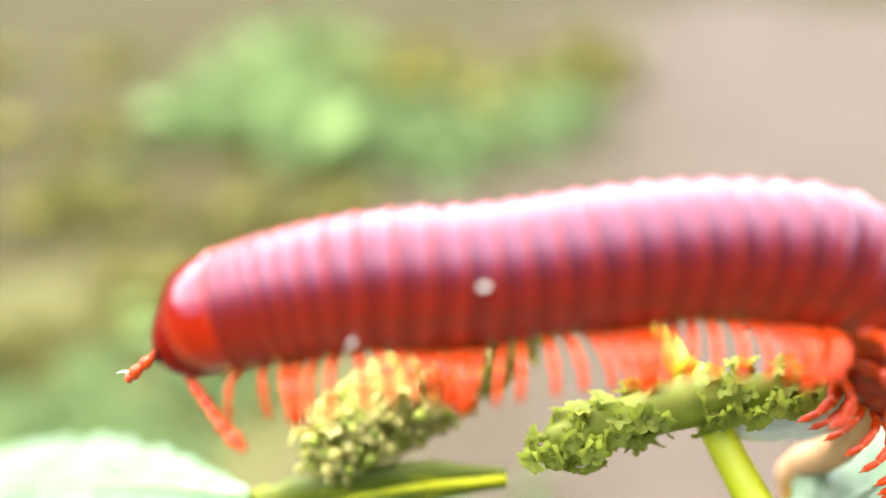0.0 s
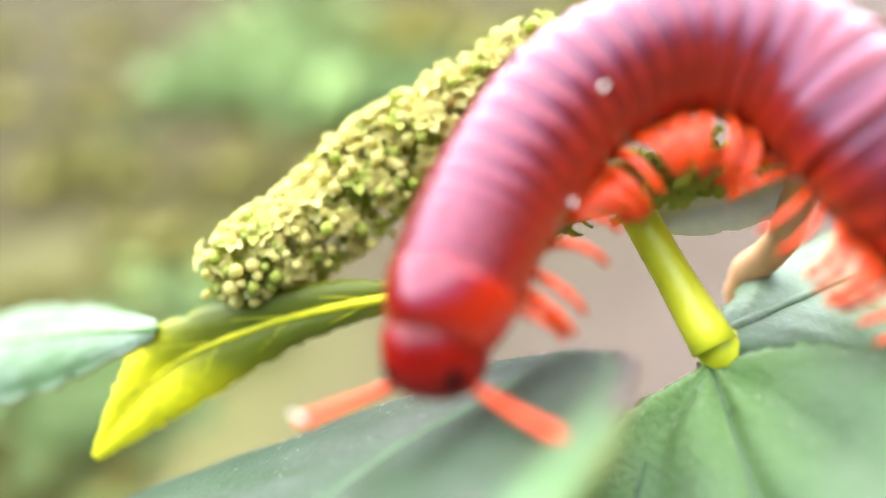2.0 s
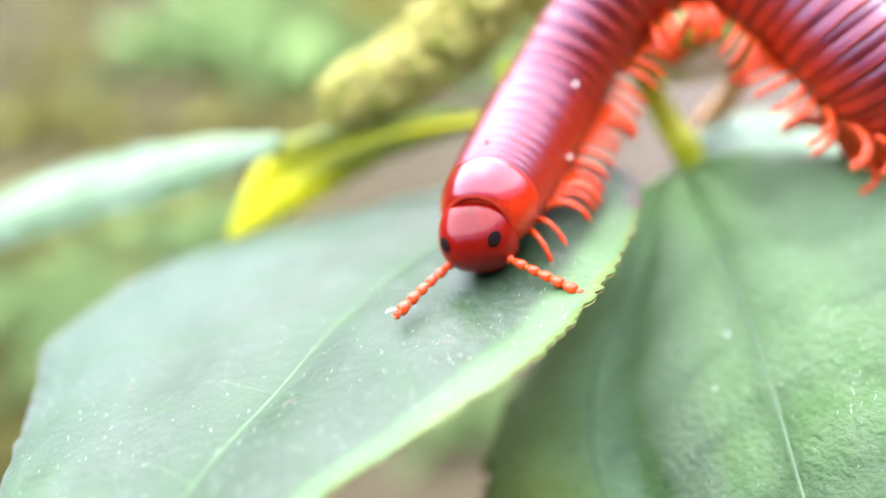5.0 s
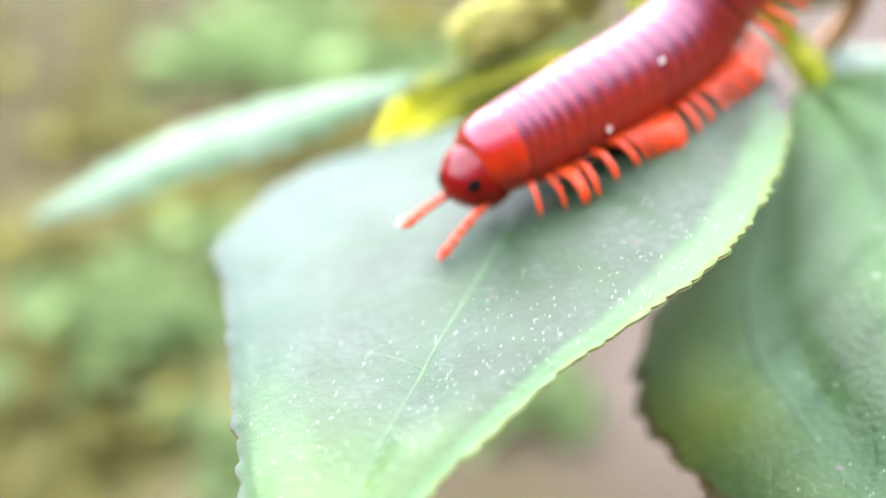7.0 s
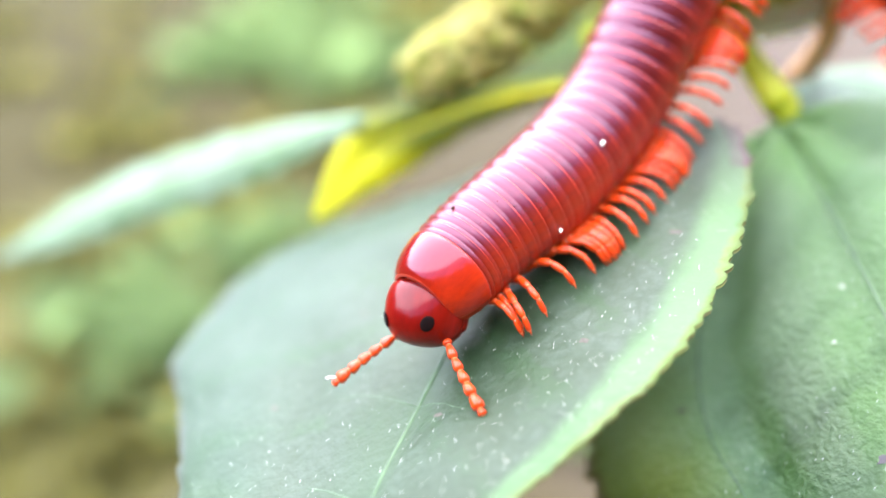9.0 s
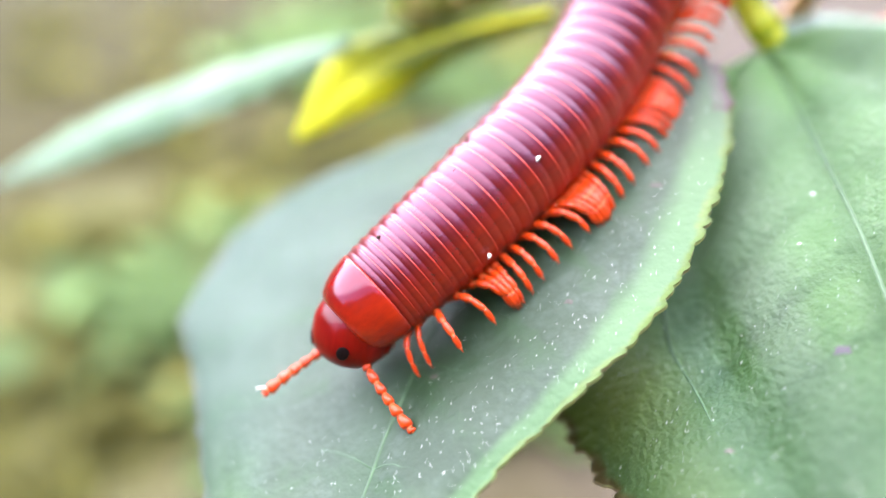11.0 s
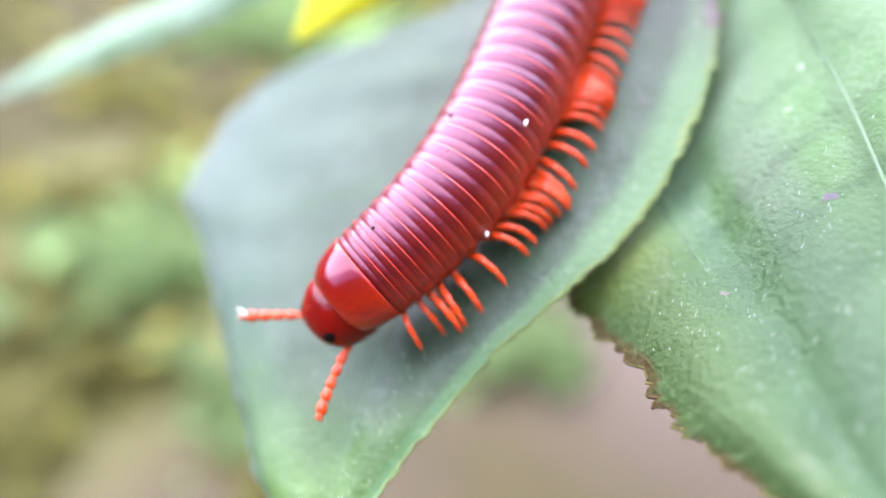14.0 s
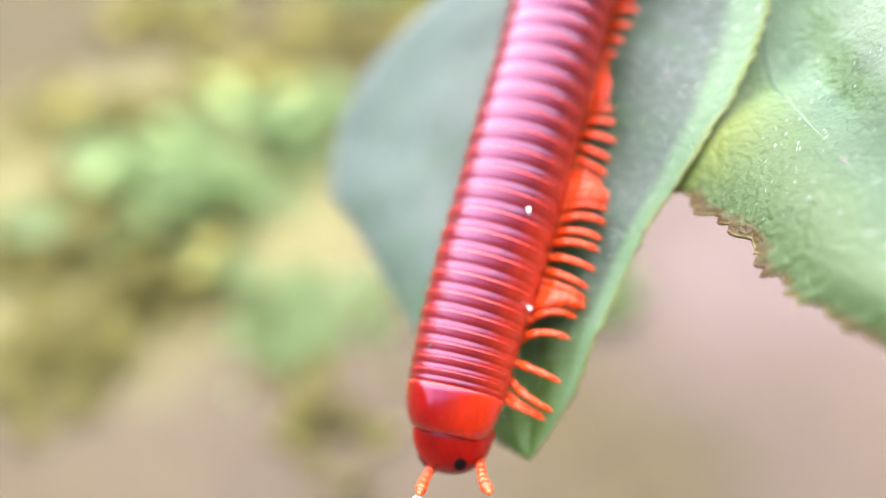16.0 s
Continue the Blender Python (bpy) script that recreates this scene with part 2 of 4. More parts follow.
def ground_skin():
    m = Mat("soil", 0.95, Specular_IOR_Level=0.12)
    broad, litter, crumbs = m.noise(120.0, 2.0), m.noise(26.0, 4.0), m.noise(3.0, 5.0)
    col = m.ramp(broad, [(0.34, (0.028, 0.024, 0.007)), (0.46, (0.038, 0.033, 0.010)), (0.56, (0.050, 0.041, 0.016)), (0.68, (0.060, 0.049, 0.022))])
    col = m.mix(m.ramp(litter, [(0.40, (0.6, 0.6, 0.6)), (0.62, (0, 0, 0))]), col, (0.030, 0.026, 0.008))
    col = m.mix(m.ramp(crumbs, [(0.4, (0.3, 0.3, 0.3)), (0.6, (0, 0, 0))]), col, (0.028, 0.024, 0.010))
    # a ragged patch of paler bare earth beside the plant
    bald = m.add("ShaderNodeVectorMath", operation="DISTANCE")
    m.link(m.coords, bald.inputs[0])
    bald.inputs[1].default_value = (0.24, 0.25, -0.11)
    foot = m.add("ShaderNodeVectorMath", operation="DISTANCE")
    m.link(m.coords, foot.inputs[0])
    foot.inputs[1].default_value = (-0.03, 0.02, -0.11)
    ring = m.math("MINIMUM", bald.outputs["Value"], m.math("ADD", foot.outputs["Value"], 0.22))
    ring = m.math("ADD", ring, m.math("MULTIPLY", m.math("SUBTRACT", broad, 0.5), 0.3))
    ring = m.math("ADD", ring, m.math("MULTIPLY", m.math("SUBTRACT", litter, 0.5), 0.08))
    bare = m.span(ring, 0.35, 0.24)
    col = m.mix(m.math("MULTIPLY", bare, 0.85), col, m.mix(litter, (0.065, 0.049, 0.037), (0.112, 0.086, 0.072)))
    # a patch of mossy litter
    away = m.add("ShaderNodeVectorMath", operation="DISTANCE")
    m.link(m.coords, away.inputs[0])
    away.inputs[1].default_value = (-0.40, 0.45, -0.11)
    ragged = m.add("ShaderNodeMath", operation="MULTIPLY_ADD")
    m.link(broad, ragged.inputs[0])
    m.link(away.outputs["Value"], ragged.inputs[2])
    ragged.inputs[1].default_value = 0.16
    side = m.add("ShaderNodeMapRange")
    side.inputs["From Min"].default_value, side.inputs["From Max"].default_value = 0.64, 0.46
    m.link(ragged.outputs["Value"], side.inputs["Value"])
    col = m.mix(side.outputs["Result"], col, m.mix(litter, (0.034, 0.029, 0.0095), (0.050, 0.042, 0.0155)))
    # low green growth between the weeds
    near = m.add("ShaderNodeVectorMath", operation="DISTANCE")
    m.link(m.coords, near.inputs[0])
    near.inputs[1].default_value = (-0.085, 0.15, -0.11)
    green = m.span(m.math("MULTIPLY_ADD", litter, 0.06, near.outputs["Value"]), 0.125, 0.075)
    col = m.mix(m.math("MULTIPLY", green, 0.9), col, m.mix(litter, (0.082, 0.080, 0.027), (0.115, 0.112, 0.040)))
    return m.color(col).bump(crumbs, 0.8, 3.0).mat


SOIL = ground_skin()
WEED = blade("weed_leaf", (0.135, 0.19, 0.075), (0.165, 0.228, 0.095), (0.20, 0.265, 0.12), (0.30, 0.44, 0.16), 0.65, 0.8, 0.4, gloss=0.1)
WEED_OLIVE = blade("weed_olive", (0.118, 0.110, 0.035), (0.15, 0.14, 0.045), (0.185, 0.175, 0.06), (0.31, 0.29, 0.075), 0.65, 0.8, 0.4, gloss=0.1)


# ---- building ----
def mesh_of(name, verts, faces, mats, face_mats=None, smooth=True):
    """A mesh from points in millimetres."""
    me = bpy.data.meshes.new(name)
    me.from_pydata([tuple(c * MM for c in v) for v in verts], [], faces)
    for m in mats:
        me.materials.append(m)
    if face_mats is not None:
        me.polygons.foreach_set("material_index", face_mats)
    me.polygons.foreach_set("use_smooth", [smooth] * len(me.polygons))
    me.update()
    return me


def part(name, me, parent, label="", at=None):
    ob = new(name, me)
    ob.parent = parent
    if at is not None:
        ob.matrix_basis = at
    return tagged(ob, label) if label else ob


def thing(name, label, category, at=(0, 0, 0), group="", kind=""):
    ob = new(name)
    ob.empty_display_size = 0.005
    ob.location = Vector(at) * MM
    return tagged(ob, label, category, group, kind)


def spline(points, u):
    """The point at u (0 to 1) on a smooth curve through the points."""
    n = len(points) - 1
    x = min(max(u, 0.0), 1.0) * n
    k = min(int(x), n - 1)
    f = x - k
    p = [Vector(points[min(max(k + d, 0), n)]) for d in (-1, 0, 1, 2)]
    if k == 0:
        p[0] = 2 * p[1] - p[2]
    if k == n - 1:
        p[3] = 2 * p[2] - p[1]
    return 0.5 * (2 * p[1] + (p[2] - p[0]) * f + (2 * p[0] - 5 * p[1] + 4 * p[2] - p[3]) * f**2 + (3 * p[1] - p[0] - 3 * p[2] + p[3]) * f**3)


def tube(points, radii, sides=10, steps=4, squash=1.0):
    """Points and faces of a tapered round tube along a curve."""
    n = (len(points) - 1) * steps
    verts, faces = [], []
    side = None
    for i in range(n + 1):
        u = i / n
        c = spline(points, u)
        d = (spline(points, u + 0.5 / n) - spline(points, u - 0.5 / n)).normalized()
        if side is None:
            side = d.cross(Vector((0, 0, 1)))
            side = side.normalized() if side.length > 0.1 else Vector((1, 0, 0))
        side = (side - d * side.dot(d)).normalized()
        up = side.cross(d)
        x = u * (len(radii) - 1)
        k = min(int(x), len(radii) - 2)
        r = radii[k] + (radii[k + 1] - radii[k]) * (x - k)
        for j in range(sides):
            a = 2 * math.pi * j / sides
            verts.append(c + r * (math.cos(a) * side + squash * math.sin(a) * up))
    for i in range(n):
        for j in range(sides):
            a, b = i * sides + j, i * sides + (j + 1) % sides
            faces.append((a, b, b + sides, a + sides))
    faces.append(tuple(range(sides))[::-1])
    faces.append(tuple(n * sides + j for j in range(sides)))
    return verts, faces


def lathe(profile, sides=24, shape=None):
    """Rings of (y, radius) round the y axis; shape(angle) scales the radius. Ends are closed."""
    verts, faces = [], []
    for y, r in profile:
        for j in range(sides):
            a = 2 * math.pi * j / sides
            k = shape(a) if shape else 1.0
            verts.append((r * k * math.sin(a), y, r * k * math.cos(a)))
    for i in range(len(profile) - 1):
        for j in range(sides):
            a, b = i * sides + j, i * sides + (j + 1) % sides
            faces.append((a, b, b + sides, a + sides))
    faces.append(tuple(range(sides))[::-1])
    faces.append(tuple((len(profile) - 1) * sides + j for j in range(sides)))
    return verts, faces


def merged(*pieces):
    verts, faces, mats = [], [], []
    for v, f, m in pieces:
        base = len(verts)
        verts += [tuple(p) for p in v]
        faces += [tuple(i + base for i in face) for face in f]
        mats += [m] * len(f)
    return verts, faces, mats


# ---- ground ----
def make_ground():
    n, verts, faces = 60, [], []
    line = [math.copysign(abs(k / (n / 2)) ** 3, k) * 40000 for k in range(-n // 2, n // 2 + 1)]
    for y in line:
        for x in line:
            far = max(abs(x), abs(y - 150))
            bump = 5.0 * noise.noise((x / 60, y / 60, 0.0)) if far < 2000 else 0.0
            verts.append((x, y + 150, -112 + bump))
    for j in range(n):
        for i in range(n):
            a = j * (n + 1) + i
            faces.append((a, a + 1, a + n + 2, a + n + 1))
    ob = new("ground", mesh_of("ground", verts, faces, [SOIL]))
    tagged(ob, "bare brown soil with leaf litter under the plant", "ground", kind="structure")


make_ground()


def make_shade_screen():
    """Unseen dark garden growth all round, raised behind the camera to shade the scene."""
    m = Mat("screen_foliage", 0.8)
    n = m.noise(160.0, 6.0, 0.7)
    m.color(m.ramp(n, [(0.35, (0.012, 0.02, 0.006)), (0.55, (0.04, 0.06, 0.015)), (0.75, (0.09, 0.11, 0.03))])).bump(n, 1.0, 60.0)
    verts, faces, sides, rows = [], [], 96, 14
    for i in range(rows + 1):
        for j in range(sides):
            a, h = 2 * math.pi * j / sides, i / rows
            ragged = noise.noise((6 * math.cos(a), 6 * math.sin(a), 3.0 * h))
            r = 2300 + 260 * ragged + 250 * h
            # the taller side stands in for the shade of whoever holds the camera
            verts.append((r * math.cos(a), 150 + r * math.sin(a), -130 + (650 + 1700 * max(0.0, 0.5 * math.cos(a) - 0.87 * math.sin(a))) * h * (1 + 0.25 * noise.noise((9 * math.cos(a), 9 * math.sin(a), 0.0)))))
    for i in range(rows):
        for j in range(sides):
            a, b = i * sides + j, i * sides + (j + 1) % sides
            faces.append((a, a + sides, b + sides, b))
    tagged(new("shade_screen", mesh_of("shade_screen", verts, faces, [m.mat])), "unseen dark green growth around the plant, raised behind the camera as shade", "foliage", kind="structure")


make_shade_screen()


def weed_leaf(rng, mat):
    """One pointed leaf, 1 mm long before it is scaled, arching out along +x."""
    lean, w = rng.uniform(0.5, 1.2), rng.uniform(0.2, 0.3)
    verts, faces = [], []
    for i in range(7):
        u = i / 6
        mid = Vector((math.sin(lean) * u, 0, math.cos(lean) * u - 0.45 * u * u * math.sin(lean)))
        half = w * math.sin(math.pi * min(1.0, 0.12 + 0.88 * u)) ** 0.8 + 0.01
        verts += [mid + Vector((0, -half, 0.25 * half)), mid, mid + Vector((0, half, 0.25 * half))]
    for i in range(6):
        for j in range(2):
            b = i * 3 + j
            faces.append((b, b + 1, b + 4, b + 3))
    return mesh_of("leaf", verts, faces, [mat])


def make_weeds():
    rng = random.Random(4)
    kinds = {olive: [weed_leaf(rng, WEED_OLIVE if olive else WEED) for _ in range(5)] for olive in (0, 1)}
    spots = [
        (-48, 326, 58, 0), (-85, 345, 50, 0), (-15, 340, 45, 0), (-20, 400, 55, 1), (25, 380, 50, 1), (85, 400, 50, 1), (-140, 330, 26, 1),
        (-72, 134, 34, 0), (-74, 106, 22, 1), (-84, 154, 28, 0), (-55, 178, 32, 0), (-70, 200, 28, 1), (-78, 84, 18, 1), (-36, 92, 22, 0),
        (14, 112, 22, 0), (-190, 330, 26, 1), (-235, 420, 28, 1), (-165, 430, 24, 1), (50, 330, 46, 0), (5, 300, 40, 0), (-95, 118, 24, 1), (-62, 420, 55, 0), (-120, 260, 28, 1), (-30, 70, 16, 1), (-110, 170, 30, 1), (-40, 250, 40, 1),
    ]
    for x, y, size, olive in spots:
        tone = "olive" if olive else "pale bright green"
        ob = thing("weed", f"low {tone} weed with pointed leaves on the soil", "weed", (x, y, -113), "weeds on the soil")
        for k in range(56):
            a, b = rng.uniform(0, 360), size * rng.uniform(0.4, 0.74)
            at = pose(rng.gauss(0, 0.34) * size * MM, rng.gauss(0, 0.34) * size * MM, 0, rng.uniform(-20, 20), rng.uniform(-20, 40), a)
            part("leaf", kinds[olive][k % 5], ob, at=at @ Matrix.Scale(b, 4))


make_weeds()


# ---- the plant ----
BASE = Vector((22.5, 46.2, -18.4))
plant = thing("plant", "leafy plant with grey-green toothed leaves and a pale yellow flower cluster", "plant", (62, 62, -112))
ROOT = Vector((62, 62, -112))


def leaf_mesh(name, rib, left, right, lift, mats, origin, teeth=34, depth=0.5, thick=0.22, n=96, m=16, curl=(1.2, 1.2), veins=9, fold=0.6, quilt=0.12, folds=1, dry=2.0, lobes=(0, 0.0)):
    """A blade between two edges: rib, left and right run from tip to base; lift(x, y) gives the height where only x and y are given."""

    def at(points, u):
        p = spline(points, u)
        return Vector((p.x, p.y, lift(p.x, p.y))) if lift else p

    top, faces, fm = [], [], []
    cols = 2 * m + 1
    for i in range(n + 1):
        u = i / n
        mid = at(rib, u)
        ahead = at(rib, min(1, u + 0.02)) - at(rib, max(0, u - 0.02))
        for j in range(-m, m + 1):
            edge, k = (at(left, u), curl[0]) if j < 0 else (at(right, u), curl[1])
            v = 1.0 - (1.0 - abs(j) / m) ** 1.25
            p = mid.lerp(edge, v)
            normal = (edge - mid).cross(ahead) * (1 if j < 0 else -1)
            normal = normal.normalized() if normal.length > 1e-6 else Vector((0, 0, 1))
            if normal.z < 0:
                normal = -normal
            if abs(j) >= m - 1:
                saw = (u * teeth + 0.3 * math.sin(u * 47)) % 1.0
                span = (edge - mid)
                grow = min(1.0, span.length / 4)
                p += span.normalized() * depth * (1.5 if j < 0 else 1.0) * grow * math.sin(math.pi * saw) ** 0.6 * (0.45 + abs(math.sin(13.7 * math.floor(u * teeth) + 4.0))) * (1.0 if abs(j) == m else 0.45) if span.length > 1e-6 else span
            if lobes[0] and j < 1 - m and edge != mid:
                p += (edge - mid).normalized() * lobes[1] * (1.0 - u * lobes[0] % 1.0) ** 1.6 * (0.3 + abs(math.sin(7.3 * math.floor(u * lobes[0]) + 1.0)))
            swell = abs(math.sin(math.pi * v * folds)) * fold - k * max(0.0, (v - 0.84) / 0.16) ** 2
            row = (u + 0.22 * v) * veins
            swell += quilt * math.cos(2 * math.pi * row) * math.sin(math.pi * min(1, v * 1.15)) if v < 0.87 else 0.0
            swell += 0.35 * noise.noise((p.x / 5, p.y / 5, p.z / 5))
            top.append(p + normal * swell * min(1.0, (edge - mid).length / 5) - origin)
    under = [p - Vector((0, 0, thick)) for p in top]
    verts = top + under
    off = len(top)
    for i in range(n):
        u = i / n
        for j in range(cols - 1):
            a = i * cols + j
            rim = 2 if u > dry and j >= cols - 2 - i % 2 else 0
            faces.append((a, a + 1, a + cols + 1, a + cols))
            fm.append(rim)
            faces.append((a + off + cols, a + off + cols + 1, a + off + 1, a + off))
            fm.append(rim)
        for a in (i * cols, i * cols + cols - 1):
            faces.append((a, a + cols, a + cols + off, a + off))
            fm.append(1)
    for a in [*range(cols - 1)]:
        for b in (a, n * cols + a):
            faces.append((b, b + off, b + off + 1, b + 1))
            fm.append(1)
    me = mesh_of(name, verts, faces, mats, fm)
    grid = np.empty(len(me.loops), dtype=np.int64)
    me.loops.foreach_get("vertex_index", grid)
    row, col = np.divmod(grid % off, cols)
    side = col / m - 1.0
    across = np.sign(side) * (1.0 - (1.0 - np.abs(side)) ** 1.25)
    me.uv_layers.new(name="blade").data.foreach_set("uv", np.stack((row / n, 0.5 + 0.5 * across), axis=1).ravel().astype(np.float32))
    return me, top, cols


def vein_lines(top, cols, n, parent, mat, rows, m, r=0.24, sink=0.05, drop=14):
    """A rib along the middle and side veins that follow the blade row by row."""
    line = [top[i * cols + m] - Vector((0, 0, sink)) for i in range(2, n + 1, 2)]
    part("midrib", mesh_of("midrib", *tube(line, [0.25 * r, r, 1.5 * r], 6, 1), [mat]), parent, "raised green midrib")
    for k in range(1, rows):
        for side in (-1, 1):
            start = int(n * (k + 0.5) / rows)
            path = [(start - int(drop * (j / m) ** 1.3), j) for j in range(0, int(0.85 * m))]
            pts = [top[i * cols + m + side * j] - Vector((0, 0, sink)) for i, j in path if i > 2]
            if len(pts) > 4:
                part("side_vein", mesh_of("side_vein", *tube(pts, [0.4 * r, 0.12 * r], 5, 1), [mat]), parent)


def hairs_on(top, cols, n, count, seed, parent):
    """Short pale bristles on a blade."""
    rng = random.Random(seed)
    verts, faces = [], []
    for _ in range(count):
        i, j = rng.randrange(3, n - 3), rng.randrange(1, cols - 2)
        a, b, c = top[i * cols + j], top[i * cols + j + 1], top[(i + 1) * cols + j]
        u, v = rng.random(), rng.random()
        p = a + (b - a) * u + (c - a) * v
        h, w = rng.uniform(0.06, 0.19), rng.uniform(0.006, 0.013)
        tip = p + Vector((rng.uniform(0.02, 0.16), rng.uniform(0.05, 0.25), h))
        k = len(verts)
        verts += [p + Vector((w, 0, -0.02)), p + Vector((-w, w, -0.02)), p + Vector((-w, -w, -0.02)), tip]
        faces += [(k, k + 1, k + 3), (k + 1, k + 2, k + 3), (k + 2, k, k + 3)]
    tagged(part("leaf_hairs", mesh_of("leaf_hairs", verts, faces, [HAIR]), parent, "tiny pale bristles"), kind="stuff")


def blots_on(top, cols, spots, parent, origin, mat, label):
    """Small ragged blotches that lie on a blade at the points of (x, y, size)."""
    rng = random.Random(3)
    for x, y, size in spots:
        near = min(top, key=lambda p: (p.x + origin.x - x) ** 2 + (p.y + origin.y - y) ** 2)
        i = top.index(near)
        side, ahead = top[min(i + 1, len(top) - 1)] - near, top[min(i + cols, len(top) - 1)] - near
        up = side.cross(ahead).normalized()
        up = -up if up.z < 0 else up
        a = (side - up * side.dot(up)).normalized()
        b = up.cross(a)
        verts = [near + up * 0.035]
        for k in range(12):
            r = size * rng.uniform(0.55, 1.15)
            verts.append(near + up * 0.02 + a * r * 1.3 * math.cos(k * math.pi / 6) + b * r * 0.7 * math.sin(k * math.pi / 6))
        faces = [(0, 1 + k, 1 + (k + 1) % 12) for k in range(12)]
        part("blemish", mesh_of("blemish", verts, faces, [mat]), parent, label)


def local(v):
    return Vector(v) - ROOT


# the leaf on which the animal walks, hung from the joint
def make_front_leaf():
    rib = [(-11, 11, 0), (-8.6, 17, 0), (-6, 22.5, 0), (-2.5, 30, 0), (1.5, 36, 0), (7, 41, 0), (14.2, 44.6, 0)]
    left = [(-11.3, 11.2, 0), (-14.2, 15.2, 0), (-16.2, 21, 0), (-18.1, 27.5, 0), (-19.8, 33.5, 0), (-21, 37, 0), (-22.3, 40.4, 0), (-20.8, 44, 0), (-18.2, 47.4, 0), (-14, 49.4, 0), (-8, 49.2, 0), (-2, 48.6, 0), (4, 48.6, 0), (9.5, 47.6, 0), (13.8, 45.2, 0)]
    right = [(-10.6, 11.2, 0), (-7.5, 13.1, 0), (-3.5, 16.6, 0), (0.2, 19.5, 0), (3.6, 21.3, 0), (6.8, 23.1, 0), (9.3, 25.1, 0), (11.5, 27.6, 0), (13.2, 30.0, 0), (15.2, 33.6, 0), (16.5, 37.7, 0), (16.6, 41.5, 0), (14.6, 44.2, 0)]
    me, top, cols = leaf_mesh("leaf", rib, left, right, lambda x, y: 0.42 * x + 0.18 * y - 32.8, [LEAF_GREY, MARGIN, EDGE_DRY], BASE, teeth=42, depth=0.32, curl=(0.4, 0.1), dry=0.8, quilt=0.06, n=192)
    leaf_a = part("leaf", me, plant, "grey-green toothed leaf blade bent down under the millipede")
    leaf_a.location = (BASE - ROOT) * MM
    vein_lines(top, cols, 192, leaf_a, VEIN_DARK, 8, 16, 0.17, 0.05, 28)
    hairs_on(top, cols, 192, 1500, 7, leaf_a)
    foot = [Vector(p) - BASE for p in [(13.2, 44.3, -19.3), (13.8, 44.6, -19.2), (14.3, 44.9, -19.2), (14.9, 45.2, -19.3)]]
    part("petiole", mesh_of("petiole", *tube(foot, [0.16, 0.2, 0.22, 0.24], 8), [LEAF_PALE]), leaf_a, "short green leaf stalk")
    blots_on(top, cols, [(4.6, 27.0, 0.26), (11.0, 32.4, 0.3), (-2.5, 25.7, 0.24), (-12.9, 30.4, 0.24), (1.0, 33, 0.15), (-8, 36, 0.2)], leaf_a, BASE, BLOT, "small dark blemish")
    return leaf_a


leaf_a = make_front_leaf()


def make_side_leaf():
    """The green leaf beside it, with deep folds along its veins."""
    rib = [(18, 2, 0), (20, 9, 0), (21.3, 16, 0), (22, 23, 0), (22.5, 30, 0), (22.6, 38, 0), (22.5, 46, 0)]
    left = [(17.8, 2.2, 0), (14.3, 7.9, 0), (12, 12.3, 0), (10.8, 15.2, 0), (9.9, 18.8, 0), (8.6, 22.4, 0), (7.5, 26, 0), (6.5, 29.2, 0), (6.9, 32.2, 0), (8.5, 35.4, 0), (13, 39.8, 0), (17, 45, 0), (22.2, 46.4, 0)]
    right = [(18.3, 2, 0), (26, 6, 0), (32, 12, 0), (36, 20, 0), (37.5, 28, 0), (36, 35, 0), (31.5, 41, 0), (27, 45, 0), (22.8, 46.4, 0)]
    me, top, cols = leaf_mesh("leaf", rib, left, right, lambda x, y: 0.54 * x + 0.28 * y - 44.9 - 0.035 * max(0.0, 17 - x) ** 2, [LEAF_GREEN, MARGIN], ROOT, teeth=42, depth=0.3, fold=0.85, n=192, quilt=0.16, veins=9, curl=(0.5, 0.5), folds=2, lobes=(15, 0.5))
    leaf = part("leaf", me, plant, "green toothed leaf with deep folds along its veins")
    vein_lines(top, cols, 192, leaf, VEIN_DARK, 9, 16, 0.2, 0.16, 28)
    hairs_on(top, cols, 192, 2400, 9, leaf)
    blots_on(top, cols, [(19.5, 22.2, 0.42)], leaf, ROOT, PURPLE, "purple blemish")
    blots_on(top, cols, [(21.4, 32.3, 0.12), (20, 29, 0.09)], leaf, ROOT, HAIR, "pale fleck")
    blots_on(top, cols, [(16, 36, 0.2), (12, 30, 0.24), (14, 20, 0.2)], leaf, ROOT, BLOT, "small dark blemish")
    # the side rib that forks from the joint
    line = [top[i * cols + 16 - 8] - Vector((0, 0, 0.08)) for i in range(172, 48, -4)]
    part("side_rib", mesh_of("side_rib", *tube(line, [0.17, 0.14, 0.05], 6, 1), [VEIN_DARK]), leaf)
    return leaf


make_side_leaf()


